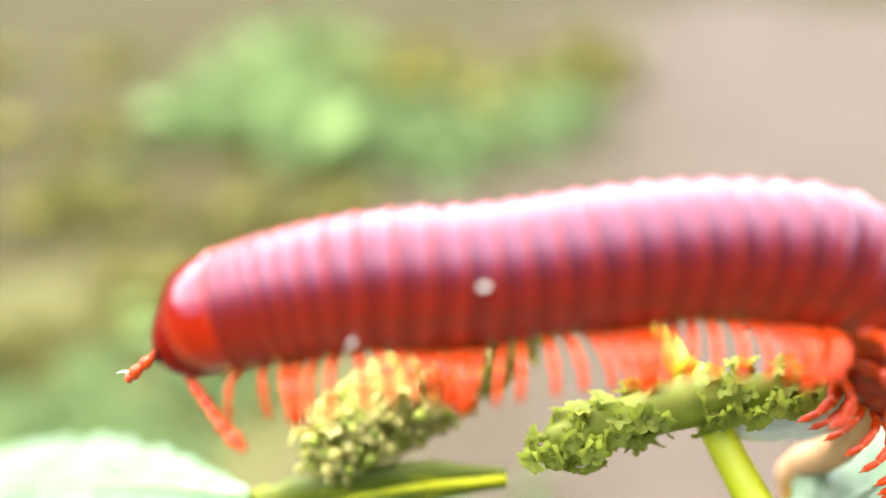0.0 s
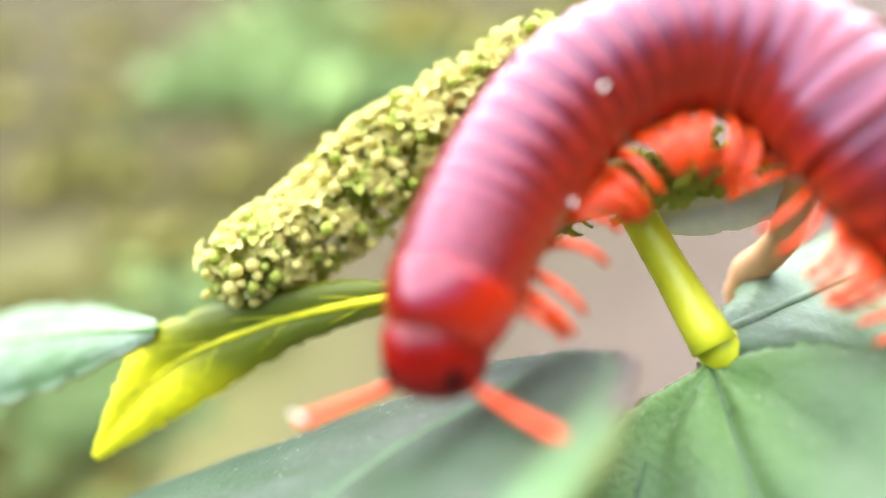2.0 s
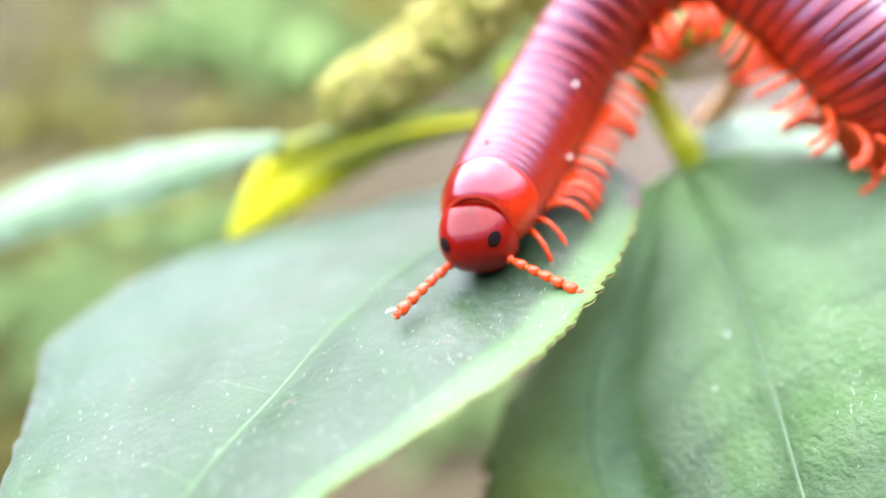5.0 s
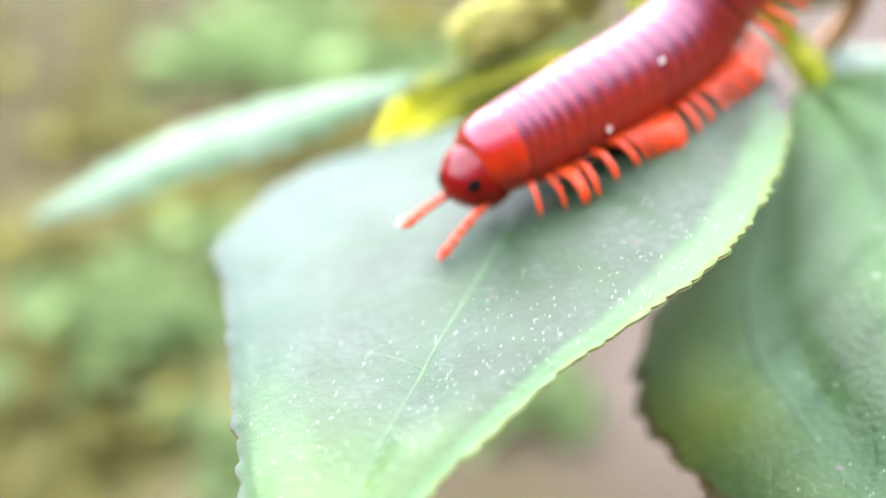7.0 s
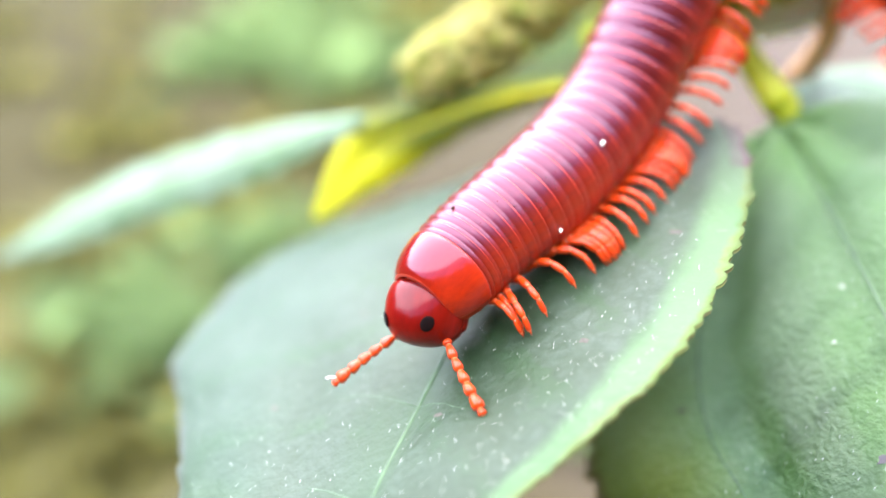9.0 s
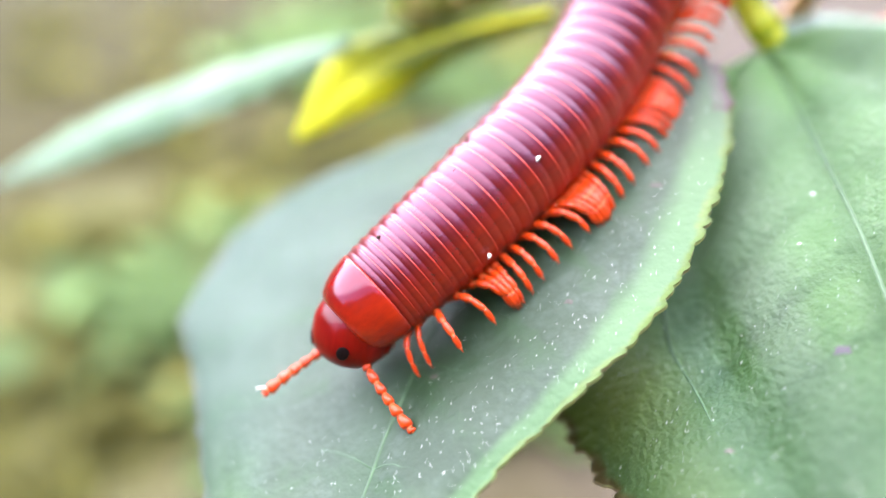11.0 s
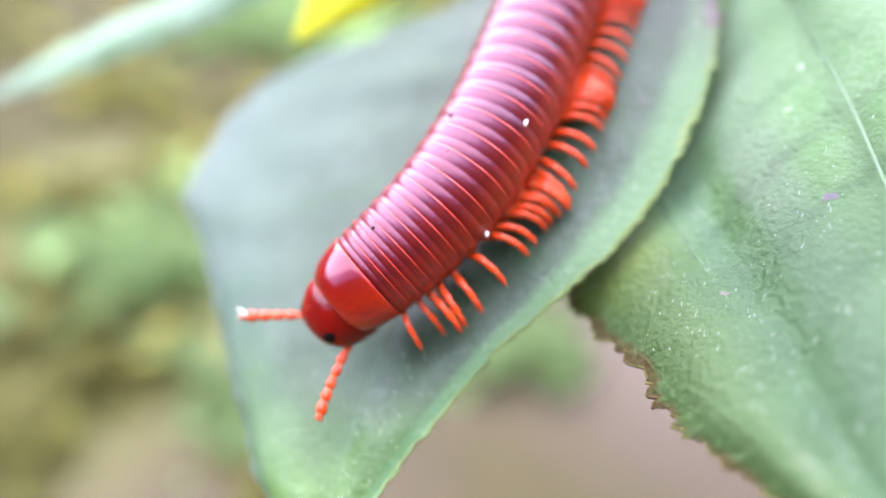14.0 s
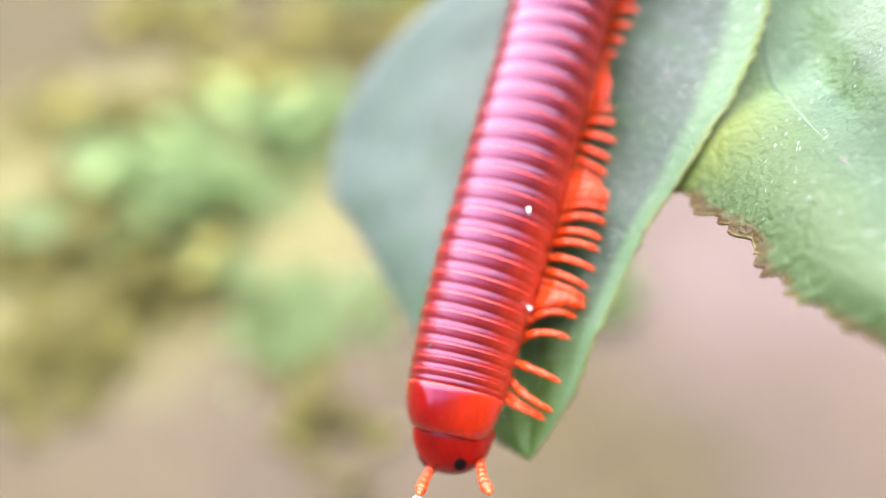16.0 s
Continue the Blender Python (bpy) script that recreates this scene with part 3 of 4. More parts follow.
def make_back_leaves():
    # pale leaf that spreads behind the joint
    me, top, cols = leaf_mesh(
        "leaf", [(56, 66, -30), (44, 60, -23.5), (33, 53, -20), (23, 47, -18.4)], [(56, 66.5, -30), (43, 65, -24.5), (31, 57, -20.5), (23, 48, -18.4)],
        [(56, 65, -30), (46, 53, -26), (34, 46.5, -21), (23.5, 46, -18.6)], None, [LEAF_PALE, MARGIN], ROOT, n=60, m=10)
    leaf = part("leaf", me, plant, "pale blue-green leaf blade behind the joint")
    vein_lines(top, cols, 60, leaf, LEAF_PALE, 6, 10)
    # long leaf seen along its edge
    me, top, cols = leaf_mesh(
        "leaf", [(-47, 61.4, -36.9), (-38, 62, -32.4), (-27.7, 60.6, -28), (-17, 57, -23.8), (-8, 53, -20.6)],
        [(-47, 61.9, -37.1), (-38, 67.5, -33.2), (-27.7, 66.5, -28.8), (-17, 61, -24.4), (-8, 53.5, -20.4)],
        [(-47, 60.9, -37.2), (-38, 58.2, -33.6), (-27.7, 56.6, -29.6), (-17, 54, -25.2), (-8, 52.6, -20.9)], None, [LEAF_PALE, MARGIN], ROOT, n=60, m=10, curl=(0.5, 0.8))
    leaf = part("leaf", me, plant, "long pale green leaf with a whitish sheen")
    vein_lines(top, cols, 60, leaf, VEIN, 6, 10)
    # yellowing leaf that hangs under the flowers
    me, top, cols = leaf_mesh(
        "leaf", [(-12.6, 49.8, -27.6), (-10.2, 51.4, -25.2), (-7.1, 52.6, -22.9), (-2.5, 52.7, -21), (2.5, 52.6, -19.6), (8, 52, -18.4)],
        [(-12.8, 49.9, -27.6), (-10.8, 51.7, -24), (-8.3, 53, -21.3), (-2.8, 53.2, -19.5), (2.4, 53.1, -18.4), (8, 52.2, -17.9)],
        [(-12.4, 49.7, -27.8), (-8.6, 51, -26.4), (-4.4, 52, -24.4), (0, 52.2, -21.9), (4, 52.2, -20.3), (8, 51.8, -18.8)], None, [LEAF_YELLOW, LEAF_YELLOW], ROOT, n=48, m=8)
    leaf = part("leaf", me, plant, "withering leaf, bright yellow at its tip and olive green at its base")
    vein_lines(top, cols, 48, leaf, LEAF_YELLOW, 5, 8)
    # dry brown leaf far behind the joint
    me, top, cols = leaf_mesh(
        "leaf", [(52, 60, -28), (44, 58, -23), (36, 57, -22)], [(52, 61, -27.5), (44, 61, -20.6), (36, 58, -21)], [(52, 59, -28.5), (44, 56, -26), (36, 56.5, -22.6)],
        None, [LEAF_DRY, LEAF_DRY], ROOT, n=40, m=8)
    part("leaf", me, plant, "dry orange-brown leaf")
    # white bract under the flower head
    me, top, cols = leaf_mesh(
        "bract", [(29.6, 51, -9), (28.6, 51.2, -11), (26, 51.6, -12.9), (23, 52, -13.9), (19.6, 52.6, -14.6)], [(29.6, 51.4, -8.8), (28, 51.8, -10), (25.4, 52.2, -11.6), (22.6, 52.6, -12.7), (19.6, 53, -14)],
        [(29.6, 50.6, -9.4), (29.2, 50.8, -12), (26.4, 51.1, -14.1), (23.2, 51.5, -15.1), (19.6, 52.2, -15.2)], None, [BRACT, BRACT], ROOT, n=30, m=6, teeth=6, quilt=0.1)
    part("bract", me, plant, "curved white bract")


make_back_leaves()


def make_stems():
    v, f = tube([local(p) for p in [(22.6, 46.4, -18.8), (21.2, 49.4, -16.6), (19.6, 52.5, -14), (18.4, 53.6, -11.6)]], [1.2, 1.0, 0.95, 0.9], 12)
    part("stem", mesh_of("stem", v, f, [STEM]), plant, "bright yellow-green stalk")
    v, f = tube([local(p) for p in [(27.2, 49.6, -9.6), (27.6, 51.6, -16), (29.4, 55.8, -26), (53, 64, -62), (76, 68, -112)]], [0.8, 0.9, 1.1, 1.5, 1.9], 12)
    part("stem", mesh_of("stem", v, f, [STEM_PEACH]), plant, "peach-coloured woody main stem")
    v, f = tube([local(p) for p in [(22.6, 46.4, -18.8), (26, 50, -22), (30, 57, -30)]], [1.1, 1.1, 1.2], 10)
    part("stem", mesh_of("stem", v, f, [STEM]), plant)
    v, f = tube([local(p) for p in [(14.5, 61.4, -8.8), (16, 58.6, -10), (17.4, 56, -11.2), (18.4, 53.8, -12)]], [0.6, 0.7, 0.8, 0.9], 10)
    part("stem", mesh_of("stem", v, f, [STEM]), plant)


make_stems()


def floret_mesh(rng, mat, petals, size):
    """A small open flower or bud of cupped petals."""
    pieces = []
    for k in range(petals):
        a = 2 * math.pi * k / petals + rng.uniform(-0.2, 0.2)
        out, side = Vector((math.cos(a), math.sin(a), 0)), Vector((-math.sin(a), math.cos(a), 0))
        verts, faces = [], []
        for i in range(4):
            u = i / 3
            mid = out * size * (0.15 + 0.75 * u) + Vector((0, 0, size * (0.2 + 0.75 * u - 0.55 * u * u)))
            half = size * 0.34 * math.sin(math.pi * (0.2 + 0.72 * u))
            verts += [mid - side * half + Vector((0, 0, 0.1 * size)), mid, mid + side * half + Vector((0, 0, 0.1 * size))]
        for i in range(3):
            for j in range(2):
                b = 3 * i + j
                faces.append((b, b + 1, b + 4, b + 3))
        pieces.append((verts, faces, 0))
    v, f = lathe([(-0.3 * size, 0.1 * size), (0.0, 0.26 * size), (0.25 * size, 0.24 * size), (0.45 * size, 0.05 * size)], 7)
    pieces.append(([(x, z, y) for x, y, z in v], f, 0))
    v, f, m = merged(*pieces)
    return mesh_of("floret", v, f, [mat], m)


def make_flowers():
    rng = random.Random(11)
    cluster = part("flower_spike", mesh_of("flower_spike", *tube([local(p) for p in [(-2.9, 54.4, -17.8), (1.5, 57, -16.7), (6, 59.5, -14.4), (11, 61, -11.2), (15.5, 61.5, -7.8)]], [0.7, 1.3, 1.5, 1.3, 0.6], 10), [BUD]), plant, "spike of small pale yellow flowers")
    kinds = [floret_mesh(rng, PETAL, 5, 1.15), floret_mesh(rng, PETAL, 6, 0.95), floret_mesh(rng, PETAL, 5, 0.8), floret_mesh(rng, BUD, 4, 1.0)]
    axis = [(-2.9, 54.4, -17.8), (1.5, 57, -16.7), (6, 59.5, -14.4), (11, 61, -11.2), (15.5, 61.5, -7.8)]
    for k in range(300):
        u = rng.random()
        c = spline(axis, u)
        out = Vector((rng.gauss(0, 1), rng.gauss(-0.3, 1), rng.gauss(0.25, 1))).normalized()
        far = (1.0 + 2.0 * math.sin(math.pi * min(1, 0.18 + 0.75 * u))) * rng.uniform(0.75, 1.05)
        turn = out.to_track_quat("Z", "Y").to_matrix().to_4x4()
        me = kinds[3] if rng.random() < 0.22 else kinds[rng.randrange(3)]
        part("floret", me, cluster, at=Matrix.Translation(local(c + out * far) * MM) @ turn)
    tiny = []
    for k in range(520):
        u = rng.random()
        c = spline(axis, u)
        out = Vector((rng.gauss(0, 1), rng.gauss(-0.3, 1), rng.gauss(0.25, 1))).normalized()
        far = (1.1 + 2.1 * math.sin(math.pi * min(1, 0.18 + 0.75 * u))) * rng.uniform(0.85, 1.1)
        r = rng.uniform(0.25, 0.5)
        v, f = lathe([(-1.6 * r, 0.25 * r), (-0.6 * r, 0.8 * r), (0.4 * r, 1.0 * r), (1.1 * r, 0.5 * r)], 6)
        turn = out.to_track_quat("Y", "Z").to_matrix()
        tiny.append(([local(c + out * far) + turn @ Vector(p) for p in v], f, 0 if rng.random() < 0.75 else 1))
    v, f, m = merged(*tiny)
    tagged(part("bud_cover", mesh_of("bud_cover", v, f, [PETAL, BUD], m), cluster, "many tiny pale yellow flower buds"), kind="stuff")
    # green buds under the animal's arch
    head = part("flower_stalk", mesh_of("flower_stalk", *tube([local(p) for p in [(10, 50.8, -13.9), (13, 51, -13.3), (18, 52, -12.4), (25, 52, -11.4)]], [0.7, 1.2, 1.5, 0.7], 10), [BUD]), plant, "stalk with olive green flower buds")
    kinds = [floret_mesh(rng, BUD, 5, 0.8), floret_mesh(rng, BUD, 6, 1.0), floret_mesh(rng, BUD, 4, 0.7)]
    axis = [(10, 50.8, -13.9), (13, 51, -13.3), (18, 52, -12.4), (25, 52, -11.4)]
    for k in range(150):
        u = rng.random()
        c = spline(axis, u)
        out = Vector((rng.gauss(0, 1), rng.gauss(-0.2, 1), rng.gauss(-0.1, 0.7))).normalized()
        turn = out.to_track_quat("Z", "Y").to_matrix().to_4x4()
        part("bud", kinds[rng.choice((0, 0, 1, 1, 2))], head, at=Matrix.Translation(local(c + out * rng.uniform(0.9, 1.7)) * MM) @ turn)


make_flowers()


# ---- the millipede ----
RINGS = 45
GAP = [0.62 + 0.09 * k if k < 7 else 1.3 for k in range(RINGS)]
GIRTH = [2.96 + 0.05 * k if k < 8 else (3.36 if k < 38 else 3.36 - 0.18 * (k - 37)) for k in range(RINGS)]
PLACE = [1.72 + sum(GAP[:k]) + GAP[k] / 2 for k in range(RINGS)]

millipede = thing("millipede", "glossy dark red millipede with bright orange legs and antennae", "millipede")


def ring_shape(a):
    return 1.0 - 0.07 * max(0.0, -math.cos(a)) ** 3


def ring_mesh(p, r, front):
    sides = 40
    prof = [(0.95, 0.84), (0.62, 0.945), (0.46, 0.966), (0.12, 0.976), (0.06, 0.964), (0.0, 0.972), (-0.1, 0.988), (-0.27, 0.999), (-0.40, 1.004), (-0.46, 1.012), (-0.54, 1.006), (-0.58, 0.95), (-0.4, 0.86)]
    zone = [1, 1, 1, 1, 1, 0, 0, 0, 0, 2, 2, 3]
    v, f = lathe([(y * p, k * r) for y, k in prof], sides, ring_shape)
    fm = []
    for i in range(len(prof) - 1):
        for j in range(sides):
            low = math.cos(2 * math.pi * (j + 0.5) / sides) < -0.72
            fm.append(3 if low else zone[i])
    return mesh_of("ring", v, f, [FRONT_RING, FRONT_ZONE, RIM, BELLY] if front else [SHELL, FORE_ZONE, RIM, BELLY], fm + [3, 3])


def leg_mesh(side, long, thick=1.0):
    """A jointed leg that arches out and down to a fine claw."""
    pts = [(0, 0, 0), (0.9, 0.05, 0.2), (1.85, 0.1, 0.38), (2.8, 0.15, 0.12), (3.4, 0.22, -0.6), (3.55, 0.34, -1.4)]
    pts = [Vector((side * x * long, y, z)) for x, y, z in pts]
    pieces = []
    for k in range(5):
        a, b = pts[k], pts[k + 1]
        d = b - a
        r = thick * (0.26 - 0.025 * k)
        v, f = tube([a, a + d * 0.25, a + d * 0.8, b], [r * 0.72, r, r * 1.02, r * 0.6], 8, 2)
        pieces.append((v, f, 0))
        v, f = tube([b - d * 0.1, b, b + d.normalized() * 0.05], [r * 0.62, r * 0.7, r * 0.5], 7, 1)
        pieces.append((v, f, 1))
    v, f = tube([pts[5], pts[5] + Vector((0.02 * side, 0, -0.18)), pts[5] + Vector((0.0, 0.05, -0.32))], [0.07, 0.045, 0.015], 5, 1)
    pieces.append((v, f, 2))
    v, f, m = merged(*pieces)
    return mesh_of("leg", v, f, [LEG, JOINT, LEG], m)


def head_point(a, b):
    """A point of the head's skin, a round from the nose and b down from the crown."""
    x, y, z = math.sin(b) * math.sin(a), math.sin(b) * math.cos(a), math.cos(b)
    sq = [math.copysign(abs(c) ** 0.82, c) for c in (x, y, z)]
    low = max(0.0, -sq[2])
    w = 1.0 - 0.30 * low**1.5
    px, py, pz = 2.24 * sq[0] * w, 2.1 * sq[1] * (1 - 0.12 * low), (2.15 if sq[2] > 0 else 2.6) * sq[2]
    if low > 0.6 and abs(px) < 0.45 and sq[1] > 0:
        pz += 0.18 * (1 - abs(px) / 0.45)
    return Vector((px, py, pz))


def head_mesh():
    """A smooth rounded capsule with a flat face that narrows to a notched lip."""
    verts, faces, n, m = [], [], 28, 20
    for i in range(1, m):
        b = math.pi * i / m
        for j in range(n):
            a = 2 * math.pi * j / n
            verts.append(head_point(a, b))
    for i in range(m - 2):
        for j in range(n):
            a, b = i * n + j, i * n + (j + 1) % n
            faces.append((a, a + n, b + n, b))
    faces.append(tuple(range(n)))
    faces.append(tuple((m - 2) * n + j for j in range(n))[::-1])
    return mesh_of("head", verts, faces, [HEAD])


def antenna_mesh(fluff):
    """Seven beads in a row along +y, the last one blunt."""
    pieces, y = [], 0.0
    for k, (long, r) in enumerate([(0.45, 0.28), (0.85, 0.29), (0.75, 0.29), (0.72, 0.30), (0.72, 0.33), (0.8, 0.36), (0.34, 0.25)]):
        prof = [(y, 0.4 * r), (y + 0.2 * long, 0.72 * r), (y + 0.7 * long, r), (y + 0.93 * long, 0.86 * r), (y + long, 0.5 * r)]
        v, f = lathe(prof, 10)
        v = [(x, yy, z - 0.028 * yy * yy) for x, yy, z in v]
        pieces.append((v, f, 0))
        v, f = lathe([(y + 0.94 * long, 0.45 * r), (y + 1.02 * long, 0.55 * r), (y + 1.1 * long, 0.45 * r)], 8)
        pieces.append(([(x, yy, z - 0.028 * yy * yy) for x, yy, z in v], f, 1))
        y += long
    if fluff:
        for dx, dz in ((0.25, 0.15), (0.05, 0.3), (0.32, -0.05)):
            v, f = tube([(0.1, y - 0.35, -0.4), (0.12 + dx, y - 0.05, dz - 0.42), (0.1 + 1.4 * dx, y + 0.22, 1.5 * dz - 0.5)], [0.05, 0.035, 0.012], 5, 2)
            pieces.append((v, f, 2))
    v, f, m = merged(*pieces)
    return mesh_of("antenna", v, f, [LEG, JOINT, SPECK], m)


def dome(rx, ry, rz):
    v, f = lathe([(ry * math.cos(math.pi * k / 8), max(0.02, math.sin(math.pi * k / 8))) for k in range(9)], 14)
    return [(x * rx, y, z * rz) for x, y, z in v], f


ANTENNA_ROOT = {-1: Vector((-1.55, 1.45, 0.1)), 1: Vector((1.55, 1.45, 0.1))}


def eye_seat(s):
    """Where an eye lies flush on the head, its face turned outwards."""
    a, b = s * radians(60), radians(42)
    p, da, db = head_point(a, b), head_point(a + 0.02, b), head_point(a, b + 0.02)
    out = (da - p).cross(db - p).normalized()
    out = -out if out.dot(p) < 0 else out
    m = out.to_track_quat("Y", "Z").to_matrix().to_4x4()
    m.translation = p * MM
    return m


def make_millipede():
    made = {"rings": [], "legs": [], "antennae": {}}
    head = part("head", head_mesh(), millipede, "smooth dark red head capsule")
    for s in (-1, 1):
        v, f = dome(0.46, 0.06, 0.36)
        part("eye", mesh_of("eye", v, f, [EYE]), head, "black cluster of eye lenses", eye_seat(s))
        v, f = dome(0.6, 0.8, 0.85)
        part("cheek", mesh_of("cheek", v, f, [HEAD]), head, "rounded cheek lobe", pose(s * 1.42 * MM, 0.35 * MM, -0.95 * MM, 0, s * 12, -s * 15))
        v, f = dome(0.42, 0.5, 0.5)
        part("mouthpart", mesh_of("mouthpart", v, f, [LEG]), head, "small orange jaw lobe", pose(s * 0.48 * MM, 0.75 * MM, -2.3 * MM, 20, 0, 0))
        made["antennae"][s] = part("antenna", antenna_mesh(s > 0), head, "beaded orange antenna with a bit of white fluff at its tip" if s > 0 else "beaded orange antenna")
    made["head"] = head

    v, f = lathe([(2.05, 1.6), (2.18, 1.82), (2.12, 2.0), (1.85, 2.28), (1.4, 2.54), (0.9, 2.72), (0.4, 2.84), (0.0, 2.91), (-0.28, 2.94), (-0.38, 2.9), (-0.3, 2.6)], 40,
                 lambda a: 1.0 - 0.10 * max(0.0, -math.cos(a)) ** 2)
    fm = []
    for i in range(10):
        for j in range(40):
            low = math.cos(2 * math.pi * (j + 0.5) / 40) < -0.6
            fm.append(2 if low else (1 if i in (1, 8, 9) else 0))
    made["collar"] = part("collar", mesh_of("collar", v, f, [FRONT_SHELL, RIM, BELLY], fm + [2, 2]), millipede, "broad glossy red first shield")

    shared, legs = {}, {(s, k): leg_mesh(s, k, 0.85 if k < 0.9 else 1.08) for s in (-1, 1) for k in (0.72, 0.92, 1.0)}
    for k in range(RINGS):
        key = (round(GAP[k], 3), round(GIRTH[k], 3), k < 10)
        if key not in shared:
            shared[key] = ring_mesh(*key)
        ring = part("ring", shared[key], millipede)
        made["rings"].append(ring)
        for pair in ((0.0,) if k < 6 else (0.24, -0.24)):
            for s in (-1, 1):
                leg = part("leg", legs[s, 0.72 if k > 40 or k < 2 else (0.92 if k < 9 else 1.0)], ring)
                made["legs"].append((leg, s, k, pair))
    v, f = lathe([(0.6, 1.6), (0.2, 1.62), (-0.6, 1.3), (-1.2, 0.8), (-1.6, 0.2)], 20)
    made["tail"] = part("tail", mesh_of("tail", v, f, [FRONT_SHELL]), millipede, "blunt dark red tail plate")

    # specks of dirt that ride on the shell
    v, f = merged((*tube([(0, 0, 0), (0.07, 0.18, 0.03), (0.02, 0.4, 0)], [0.07, 0.11, 0.05], 6, 2), 0))[:2]
    white = mesh_of("speck", v, f, [SPECK])
    part("speck", white, made["rings"][10], "white speck stuck to the shell", pose(-3.18 * MM, -0.1 * MM, 1.1 * MM, 0, -71, 20))
    part("speck", white, made["rings"][6], "white speck stuck to the shell", pose(-3.05 * MM, 0.0, -1.15 * MM, 0, -108, 50))
    v, f = dome(0.11, 0.13, 0.09)
    dark = mesh_of("crumb", v, f, [DIRT])
    part("crumb", dark, made["rings"][2], "dark crumb of soil", pose(-0.6 * MM, -0.1 * MM, 3.0 * MM))
    part("crumb", dark, made["rings"][9], "dark crumb of soil", pose(0.2 * MM, 0.1 * MM, 3.33 * MM))
    rng = random.Random(8)
    v, f = dome(0.04, 0.055, 0.035)
    grain = mesh_of("crumb", v, f, [DIRT])
    for k in range(60):
        i, a = 3 + k % 8, radians(rng.gauss(74, 11))
        r = GIRTH[i] * 0.965
        part("crumb", grain, made["rings"][i], at=pose(-r * math.sin(a) * MM, rng.uniform(-0.1, 0.35) * GAP[i] * MM, r * math.cos(a) * MM))
    return made


body = make_millipede()


# ---- movement ----
CRAWL = []


LIFT = {}
# how far the leaf's stalk gives way, in millimetres
SWAY = {
    0: (3.5, 0.0, -2.8),
    0.2: (3.5, 0.0, -2.8),
    0.5: (3.5, 0.0, -2.8),
    1: (3.5, 0.0, -2.8),
    1.5: (3.0, -0.1, -2.9),
    2: (2.2, -0.2, -3.2),
    2.5: (1.31, -0.36, -3.45),
    3: (0.26, -0.77, -2.99),
    3.5: (-0.8, -1.19, -2.52),
    4: (-0.05, -0.68, -2.06),
    4.2: (-0.05, -0.67, -2.02),
    4.6: (-0.04, -0.58, -1.76),
    5: (-0.03, -0.44, -1.33),
    5.5: (-0.02, -0.24, -0.73),
    5.9: (-0.01, -0.1, -0.3),
    6.3: (0, -0.01, -0.04),
    12.5: (-0.85, -1.36, -0.78), 13: (-0.57, 0.1, 0.47), 13.5: (-0.2, -0.4, 0.0), 14: (0.06, -0.93, -0.45), 14.5: (-1.2, -0.4, 0.6), 15: (-2.61, 0.05, 1.77), 15.5: (-3.9, 1.2, 2.2), 16: (-5.32, 2.5, 2.7),
}


def crawl(t, nose, leaf, lift, *spine):
    """One moment of the animal: where its nose points, the turn of the leaf under it and how far its base is up, and its back from neck to tail."""
    CRAWL.append((t, Vector(nose), Vector(leaf), [Vector(p) for p in spine]))
    LIFT[t] = lift


# the animal leans a little, so that its left flank shows
LEAN = 12
TUCK = pose(0.1 * MM, -0.45 * MM, -0.4 * MM, -22)
STEPS = (0, 4, 8, 13, 18, 23, 28, 34, 41, 49, 58)
LEAF_UP = Vector((-0.38, -0.16, 0.91)).normalized()
FREE_UP = Vector((-0.22, -0.12, 0.97)).normalized()


def along(spine, s):
    k = 0
    while k < len(STEPS) - 2 and s > STEPS[k + 1]:
        k += 1
    u = (k + (s - STEPS[k]) / (STEPS[k + 1] - STEPS[k])) / (len(STEPS) - 1)
    return spline(spine, u) if s >= 0 else spine[0] + (spine[0] - spline(spine, 0.02)).normalized() * -s


def turn_of(w):
    return Matrix.Rotation(w.length, 4, w.normalized()) if w.length > 1e-6 else Matrix.Identity(4)


def stand(place, forward, up):
    """A pose with +y forward and +z as near to up as can be."""
    y = forward.normalized()
    x = y.cross(up).normalized()
    z = x.cross(y)
    m = Matrix((x, y, z)).transposed().to_4x4()
    m.translation = place * MM
    return m


def ring_pose(moment, s):
    t, nose, leaf, spine = moment
    c = along(spine, s)
    d = along(spine, s - 0.8) - along(spine, s + 0.8)
    on = turn_of(leaf) @ LEAF_UP
    w = min(1.0, max(0.0, (20.0 - s) / 10)) if t > 2.2 else 0.0
    return stand(c, d, FREE_UP.lerp(on, w)) @ pose(-0.22 * MM, 0, -0.1 * MM, 0, LEAN, 0)


def head_pose(moment):
    t, nose, leaf, spine = moment
    back = (spine[0] - along(spine, 2.0)).normalized()
    d = (0.55 * back + 0.45 * nose).normalized()
    up = turn_of(leaf) @ LEAF_UP if t > 2.2 else FREE_UP
    m = stand(spine[0] + d * 1.45, d, up)
    return m @ pose(0, -0.15 * MM, -0.6 * MM, -16) @ TUCK


def leaf_pose(t, leaf):
    """The leaf hangs from the joint; before the weight comes on it, its base rides higher."""
    m = Matrix.Translation((BASE - ROOT + Vector(SWAY.get(t, (0, 0, 0)))) * MM) @ turn_of(leaf)
    pivot = Matrix.Translation((Vector((-3, 28, -29)) - ROOT) * MM)
    return pivot @ Matrix.Rotation(-LIFT[t], 4, "Y") @ pivot.inverted() @ m


